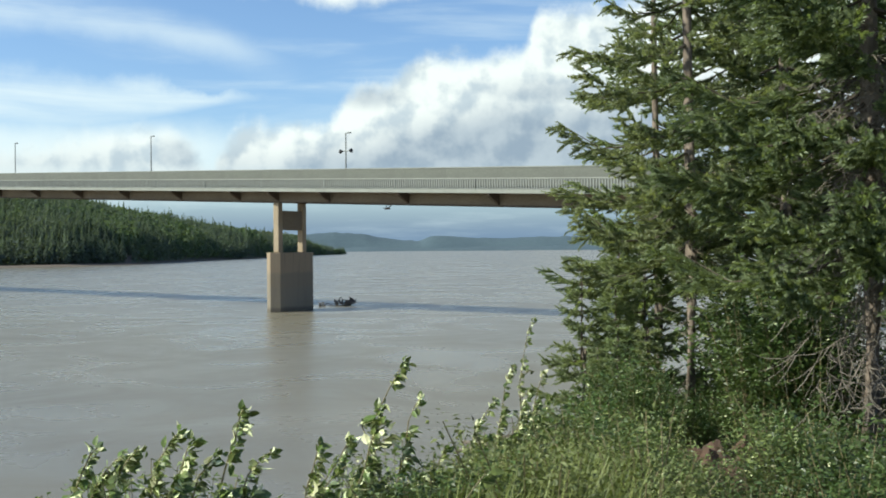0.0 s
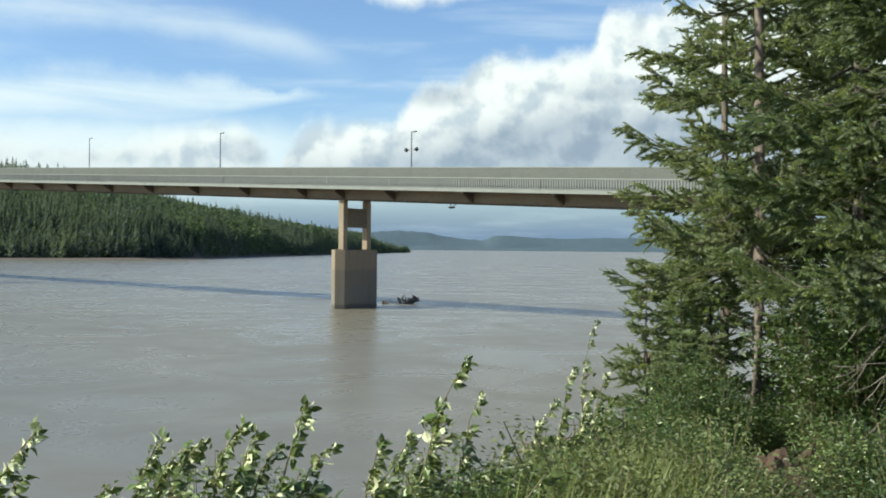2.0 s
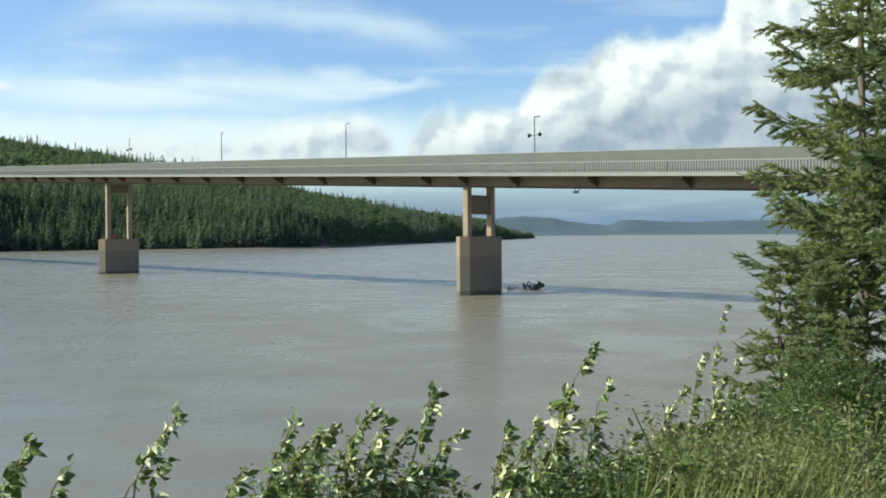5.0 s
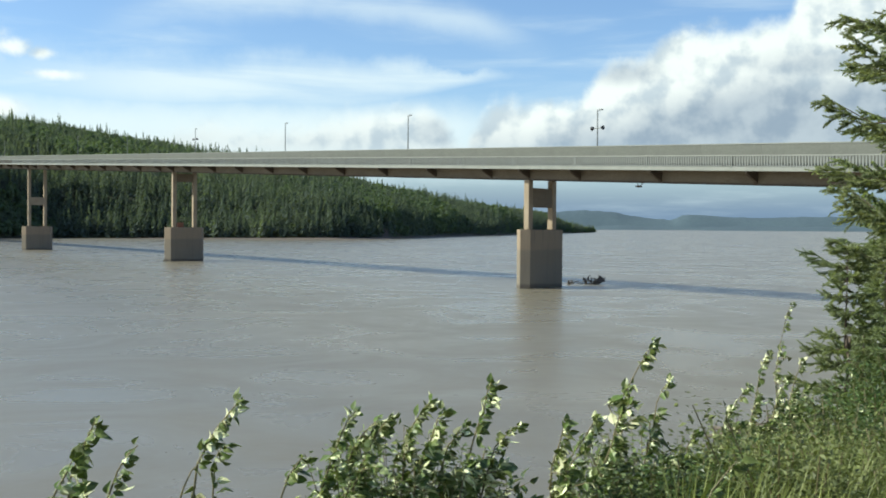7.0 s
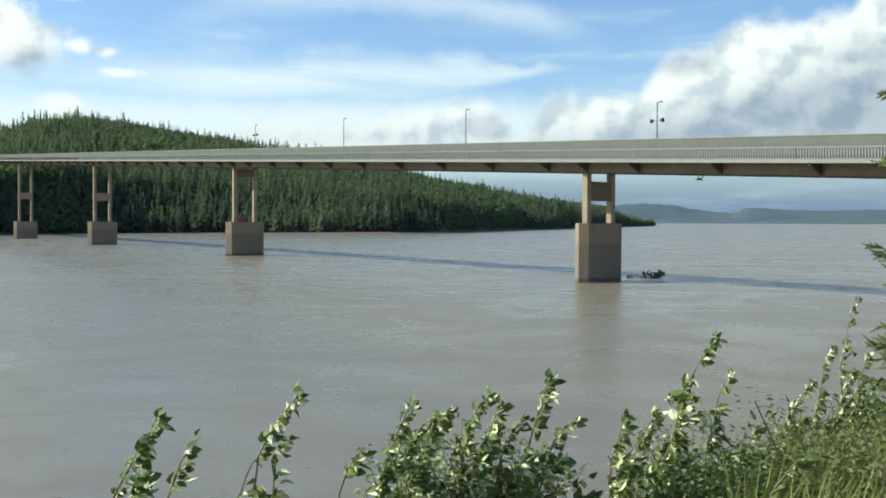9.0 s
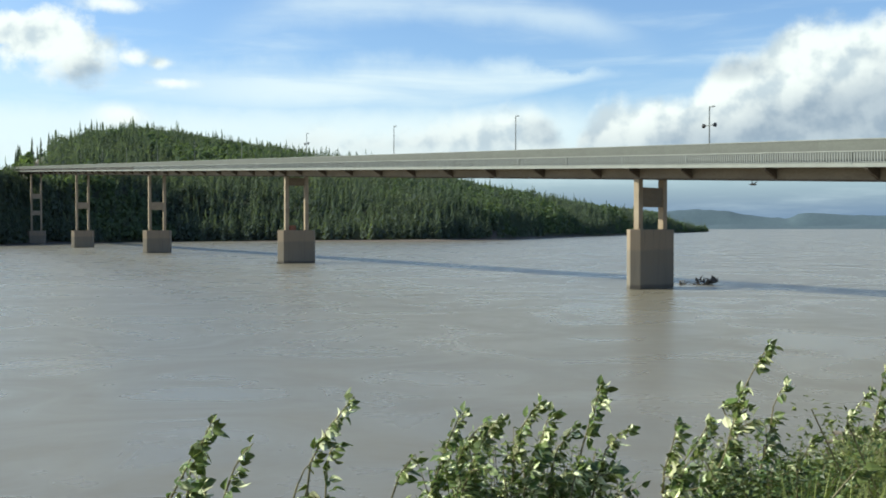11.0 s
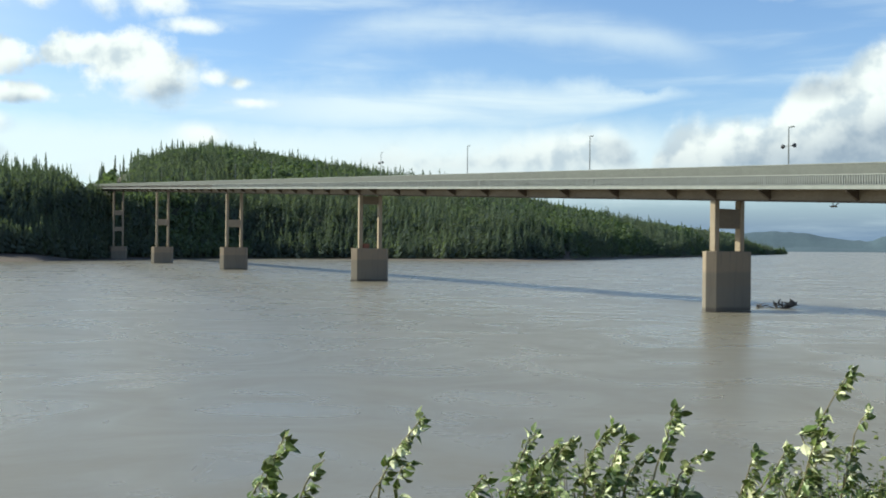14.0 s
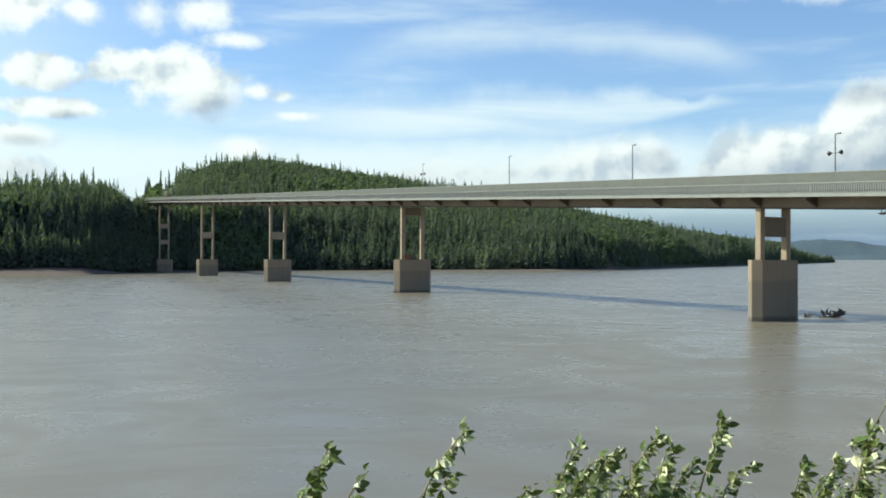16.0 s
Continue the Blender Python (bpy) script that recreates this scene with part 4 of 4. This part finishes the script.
SAPLINGS = ((32.1, -10.0, 4.1, 30, 3), (30.6, -11.3, 4.3, 16, 2), (33.4, -12.0, 4.0, 14, 1), (27.6, -12.3, 4.2, 12, 1), (25.7, -8.95, 4.2, 36, 3), (25.9, -11.5, 4.4, 16, 2), (21.9, -12.1, 4.5, 14, 1),
            (18.4, -9.9, 4.9, 40, 3), (17.2, -10.4, 5.1, 40, 3), (16.3, -10.2, 4.8, 36, 3), (15.4, -9.35, 5.0, 40, 3), (14.2, -9.85, 4.9, 40, 3), (12.6, -10.6, 5.0, 34, 2), (10.4, -8.3, 4.8, 44, 2), (9.4, -10.6, 5.0, 34, 2),
            (7.4, -10.4, 5.3, 34, 2), (6.2, -11.4, 5.2, 26, 2), (4.6, -10.0, 5.6, 34, 2), (3.2, -9.2, 5.9, 40, 2), (2.1, -5.95, 6.0, 58, 3), (1.0, -8.0, 6.1, 40, 2), (-0.6, -10.6, 6.3, 34, 2),
            (-2.2, -9.4, 8.5, 40, 3), (-3.2, -8.0, 9.0, 44, 3), (-4.0, -6.3, 9.2, 50, 3), (-5.4, -6.6, 9.4, 50, 3), (-4.8, -7.9, 9.0, 44, 3), (-6.4, -7.9, 9.6, 44, 3), (-5.0, -3.6, 13.0, 40, 3), (-2.9, -12.0, 3.6, 5, 0))
for i, (a, e, d, n, sd) in enumerate(SAPLINGS):
    sapling(a, e, d, 100 + i, n, 0.14 + 0.035 * (i % 5), sd)


# ---------------------------------------------------------------- shrubs, grass and fallen wood
def shrub_mesh(seed, h, w, n, size, mat, pale=0.007, thick=0.008):
    rnd = random.Random(seed)
    leaves, wood = Soup(), bmesh.new()
    stems = []
    for k in range(11):
        a = rnd.random() * 6.28
        top = Vector((math.cos(a) * w * rnd.uniform(0.1, 1.0) + 0.12, math.sin(a) * w * rnd.uniform(0.1, 1.0), h * rnd.uniform(0.6, 1.08)))
        root = Vector((math.cos(a) * 0.08, math.sin(a) * 0.08, -0.1))
        mid = root.lerp(top, 0.5) + Vector((0, 0, h * 0.12))
        stems.append((root, mid, top))
        add_tube(wood, [root, mid, top], [thick, thick * 0.75, thick * 0.45], 4, cap=False)
    for i in range(n):
        r, m, t = rnd.choice(stems)
        u = rnd.uniform(0.15, 1.0) ** 0.8
        p = r.lerp(m, u * 2) if u < 0.5 else m.lerp(t, u * 2 - 1)
        p = p + Vector((rnd.gauss(0, 0.075), rnd.gauss(0, 0.075), rnd.gauss(0, 0.06))) * (w / 0.6)
        d = Vector((rnd.gauss(0.3, 0.8), rnd.gauss(0, 0.8), rnd.uniform(-0.5, 0.6))).normalized()
        sdv = d.cross(Vector((rnd.gauss(0, 0.5), rnd.gauss(0, 0.5), 1))).normalized()
        up = sdv.cross(d)
        l = size * rnd.uniform(0.7, 1.3)
        wd = l * 0.25
        a, b = p + d * l * 0.45 + sdv * wd + up * wd * 0.3, p + d * l * 0.45 - sdv * wd + up * wd * 0.3
        tip = p + d * l - up * l * 0.12
        mi = 1 if rnd.random() < pale else 0
        leaves.face(p, a, tip, mi=mi), leaves.face(p, tip, b, mi=mi)
    return leaves.mesh("foliage", mat, M_LEAFBACK), mesh_of(wood, "stems", M_STEM)


SHRUBS = [shrub_mesh(51, 1.3, 0.65, 1400, 0.058, M_SHRUB), shrub_mesh(52, 1.0, 0.6, 1700, 0.040, M_OLIVE), shrub_mesh(53, 1.7, 0.75, 1500, 0.068, M_SHRUB), shrub_mesh(54, 0.8, 0.55, 1500, 0.036, M_OLIVE), shrub_mesh(55, 1.0, 0.26, 520, 0.050, M_SHOOT, 0.18, 0.004)]


def shrub(x, y, k, size, turn):
    t = thing("shrub", ("leafy green willow shrub", "low green rose shrub", "tall leafy alder shrub", "low dense green undergrowth shrub", "young leafy poplar shoots with pale leaf backs")[k] + " on the near bank", "shrub",
              pose(x, y, near_height(x, y) - 0.05, 0, 0, turn) @ Matrix.Scale(size, 4), "shrubs on the near bank")
    share("foliage", SHRUBS[k][0], t)
    share("stem_frame", SHRUBS[k][1], t)


def undergrowth():
    rnd = random.Random(77)
    n = 0
    while n < 230:
        a = rnd.uniform(-31, 0.5) if rnd.random() < 0.93 else rnd.uniform(0.5, 2.2)
        d = rnd.uniform(5.2, 17.5) if a < 0.5 else rnd.uniform(5.2, 6.2)
        x, y = polar(a, d)
        if shore_y(x) - y < 3:
            continue
        # the tops stay under the line that the thicket has against the river
        top = lerp(a, ((-30, -6.5), (-23, -9.5), (-21.5, -9.5), (-19, -8.4), (-17.6, -9.2), (-17.2, -12.3), (-14.2, -12.2), (-12.6, -10.6), (-11, -8.4), (-9, -7.6), (-6.5, -8.6), (-4, -10.2), (-2.5, -11.4), (-1, -12.2), (0.5, -12.4), (20, -12.6)))
        g = near_height(x, y)
        room = EYE[2] + d * math.tan(radians(top)) - g
        if room < 0.35:
            continue
        k = rnd.choice((0, 0, 2, 2, 1)) if a < -13 else rnd.choice((1, 3, 3, 1, 0))
        h = (1.3, 1.0, 1.7, 0.8)[k]
        size = min(rnd.uniform(0.75, 1.15), room / h * rnd.choice((1.15, 1.0, 0.8, 0.62)))
        if size < 0.4:
            continue
        shrub(x, y, k, size, rnd.uniform(0, 360))
        n += 1


undergrowth()


def thicket():
    """Tall leafy brush under and behind the spruces."""
    rnd = random.Random(91)
    for i in range(70):
        a, d = rnd.uniform(-32, -11.5), rnd.uniform(13.8, 24)
        x, y = polar(a, d)
        top = lerp(a, ((-32, -3.0), (-23, -5.0), (-21.6, -7.5), (-20, -6.4), (-17.0, -6.6), (-14.6, -7.6), (-14.0, -9.6), (-12.6, -9.6), (-11, -8.6)))
        room = EYE[2] + d * math.tan(radians(top)) - near_height(x, y)
        shrub(x, y, 2, min(rnd.uniform(1.2, 2.0), max(0.6, room / 1.7)), rnd.uniform(0, 360))


thicket()
for a, d in ((-18.5, 8.6), (-19.8, 7.9), (-21.0, 8.8), (-22.2, 8.0), (-23.4, 8.6), (-20.6, 7.2), (-24.5, 7.8), (-18.0, 7.4)):
    x, y = polar(a, d)
    shrub(x, y, 0, min(1.0, (EYE[2] + d * math.tan(radians(-9.6)) - near_height(x, y)) / 1.3), a * 91 % 360)
for a, d, k in ((-10.4, 13.4, 0.85), (-11.4, 14.2, 0.85), (-12.0, 13.0, 0.6), (-9.4, 14.0, 0.9), (-16.6, 13.8, 1.3), (-17.4, 14.4, 1.5), (-18.2, 13.6, 1.4), (-19.0, 14.2, 1.45), (-19.8, 13.4, 1.3), (-20.6, 14.4, 1.2), (-16.2, 18.4, 1.5), (-17.0, 15.6, 1.55), (-18.6, 15.4, 1.6)):
    shrub(*polar(a, d), 2, k, a * 77 % 360)
for a, d in ((-14.3, 8.6), (-15.1, 8.2), (-15.8, 8.5), (-16.5, 8.1), (-17.1, 8.7)):
    x, y = polar(a, d)
    shrub(x, y, 0, (EYE[2] + d * math.tan(radians(-12.3)) - near_height(x, y)) / 1.3, a * 61 % 360)
# low poplar shoots that fill the foot of the sapling clumps
for a, d, e in ((18.4, 5.2, -11.3), (17.4, 5.0, -11.0), (16.6, 5.2, -10.8), (15.8, 5.0, -10.7), (15.0, 5.1, -10.6), (14.2, 5.3, -11.1), (13.3, 5.1, -11.6), (10.0, 5.2, -11.9), (6.6, 5.5, -12.0),
                (4.2, 5.8, -11.4), (2.6, 6.0, -10.4), (1.8, 6.2, -9.6), (0.6, 6.2, -11.0)):
    x, y = polar(a, d)
    shrub(x, y, 4, EYE[2] + d * math.tan(radians(e - 0.5)) - near_height(x, y) + 0.05, a * 53 % 360)


def grass():
    rnd = random.Random(15)
    s = Soup()
    for i in range(5500):
        a, d = (rnd.uniform(-7.5, 1), rnd.uniform(4.8, 8.0)) if i % 2 else (rnd.uniform(-10, 2), rnd.uniform(4.8, 9.5))
        x, y = polar(a, d)
        if noise.noise((x * 0.8, y * 0.8, 2.0)) < -0.15 or -17.4 < a < -13.9:
            continue
        z, h = near_height(x, y), rnd.uniform(0.35, 0.85)
        b, w = rnd.random() * 6.28, rnd.uniform(0.003, 0.006)
        dx, dy = math.cos(b) * w, math.sin(b) * w
        lx, ly = rnd.gauss(0.10, 0.09), rnd.gauss(0, 0.09)
        p0, p1 = (x - dx, y - dy, z - 0.03), (x + dx, y + dy, z - 0.03)
        q0, q1 = (x - dx + lx * 0.4, y - dy + ly * 0.4, z + h * 0.6), (x + dx + lx * 0.4, y + dy + ly * 0.4, z + h * 0.6)
        s.face(p0, p1, q1, q0), s.face(q0, q1, (x + lx * 1.3, y + ly * 1.3, z + h))
    tagged(new("grass", s.mesh("grass", M_GRASS)), "tall yellow-green grass between the shrubs", "grass", kind="stuff")


grass()


def log_bm(pts, r0, r1, rnd, sides=9):
    n = len(pts)
    return tube(pts, [r0 + (r1 - r0) * i / (n - 1) * rnd.uniform(0.9, 1.1) for i in range(n)], sides)


def snag(m, size, label, sticks, seed):
    """A tangle of drift roots and branches caught in the water."""
    rnd = random.Random(seed)
    t = thing("driftwood_snag", label, "driftwood", m)
    part("log", log_bm([(-0.9 * size, 0.1, -0.25), (-0.2 * size, 0.2, -0.12 * size), (0.7 * size, 0, 0.05 * size), (1.4 * size, -0.2, 0.3 * size)], 0.09 * size, 0.19 * size, rnd), M_WETWOOD, t, smooth=True)
    for i in range(sticks):
        a = rnd.random() * 6.28
        p = Vector((rnd.uniform(-0.5, 1.9) * size, rnd.uniform(-0.5, 0.5) * size, rnd.uniform(-0.1, 0.75) * size * (0.4 + 0.6 * rnd.random())))
        if i % 9 == 0:
            p.x, p.z = rnd.uniform(-2.2, -1.5) * size, 0.0
        d = Vector((math.cos(a), math.sin(a) * 0.7, rnd.uniform(0.0, 1.3))).normalized() * size * rnd.uniform(0.4, 0.95)
        part("root", tube([p, p + d * 0.5 + Vector((0, 0, 0.15 * size)), p + d], [0.09 * size, 0.065 * size, 0.025 * size], 6), M_WETWOOD, t)
    return t


snag(pose(-15.4, 152.6, 0, 0, 0, 12), 1.3, "dark tangle of drift roots beside the pier", 46, 6)
snag(pose(-118.6, 217.2, 0, 0, 0, 60), 0.6, "small drift heap caught at the pier's upstream end", 12, 8)


def shore_logs():
    rnd = random.Random(40)
    for i in range(9):
        x, y = rnd.uniform(0.5, 2.8), rnd.uniform(36.5, 39.5)
        t = thing("driftwood_log", "bleached driftwood log lying on the shore", "driftwood", pose(x, y, near_height(x, y) + 0.12, 0, rnd.uniform(-9, 9), rnd.uniform(-40, 60)), "driftwood on the shore")
        ln = rnd.uniform(0.5, 1.2)
        part("log", log_bm([(-ln, 0, -0.04), (0, rnd.uniform(-0.1, 0.1), 0.05), (ln, 0, 0.1)], 0.08, 0.04, rnd), M_DRIFT, t, smooth=True)
        part("branch", tube([(0.2, 0, 0.05), (0.5, 0.15, 0.35), (0.7, 0.3, 0.6)], [0.04, 0.03, 0.015], 6), M_DRIFT, t)


shore_logs()


def stump():
    rnd = random.Random(3)
    x, y = polar(-15.5, 10.4)
    z = EYE[2] + 10.4 * math.tan(radians(-12.6))
    t = thing("rotten_stump", "red-brown rotten spruce stump broken open among the shrubs", "stump", pose(x, y, min(z, near_height(x, y)) , 0, 0, 30))
    top = z - min(z, near_height(x, y)) + 0.42
    bm = bmesh.new()
    rings = []
    for j, (rr, zz) in enumerate(((0.60, -0.3), (0.52, top * 0.2), (0.46, top * 0.45), (0.42, top * 0.7), (0.38, top * 0.9), (0.30, top), (0.2, top * 0.8), (0.05, top * 0.5))):
        rings.append([bm.verts.new((rr * math.cos(k * 0.2244) * (1 + 0.22 * math.sin(k * 1.3) * rnd.uniform(0.3, 1)), rr * math.sin(k * 0.2244) * (1 + 0.2 * math.cos(k * 1.7) * rnd.uniform(0.3, 1)),
                                    zz + (rnd.uniform(-0.25, 0.12) if j in (4, 5) else rnd.uniform(-0.03, 0.03)))) for k in range(28)])
    for p, q in zip(rings, rings[1:]):
        for k in range(28):
            bm.faces.new((p[k], p[(k + 1) % 28], q[(k + 1) % 28], q[k]))
    part("stump_body", bm, M_ROT, t, smooth=False)
    for k in range(7):
        a = k * 0.9
        part("root", tube([(0.35 * math.cos(a), 0.35 * math.sin(a), top * 0.35), (0.62 * math.cos(a), 0.62 * math.sin(a), top * 0.2), (0.95 * math.cos(a), 0.95 * math.sin(a), -0.1)], [0.10, 0.07, 0.03], 7), M_ROT, t)


stump()
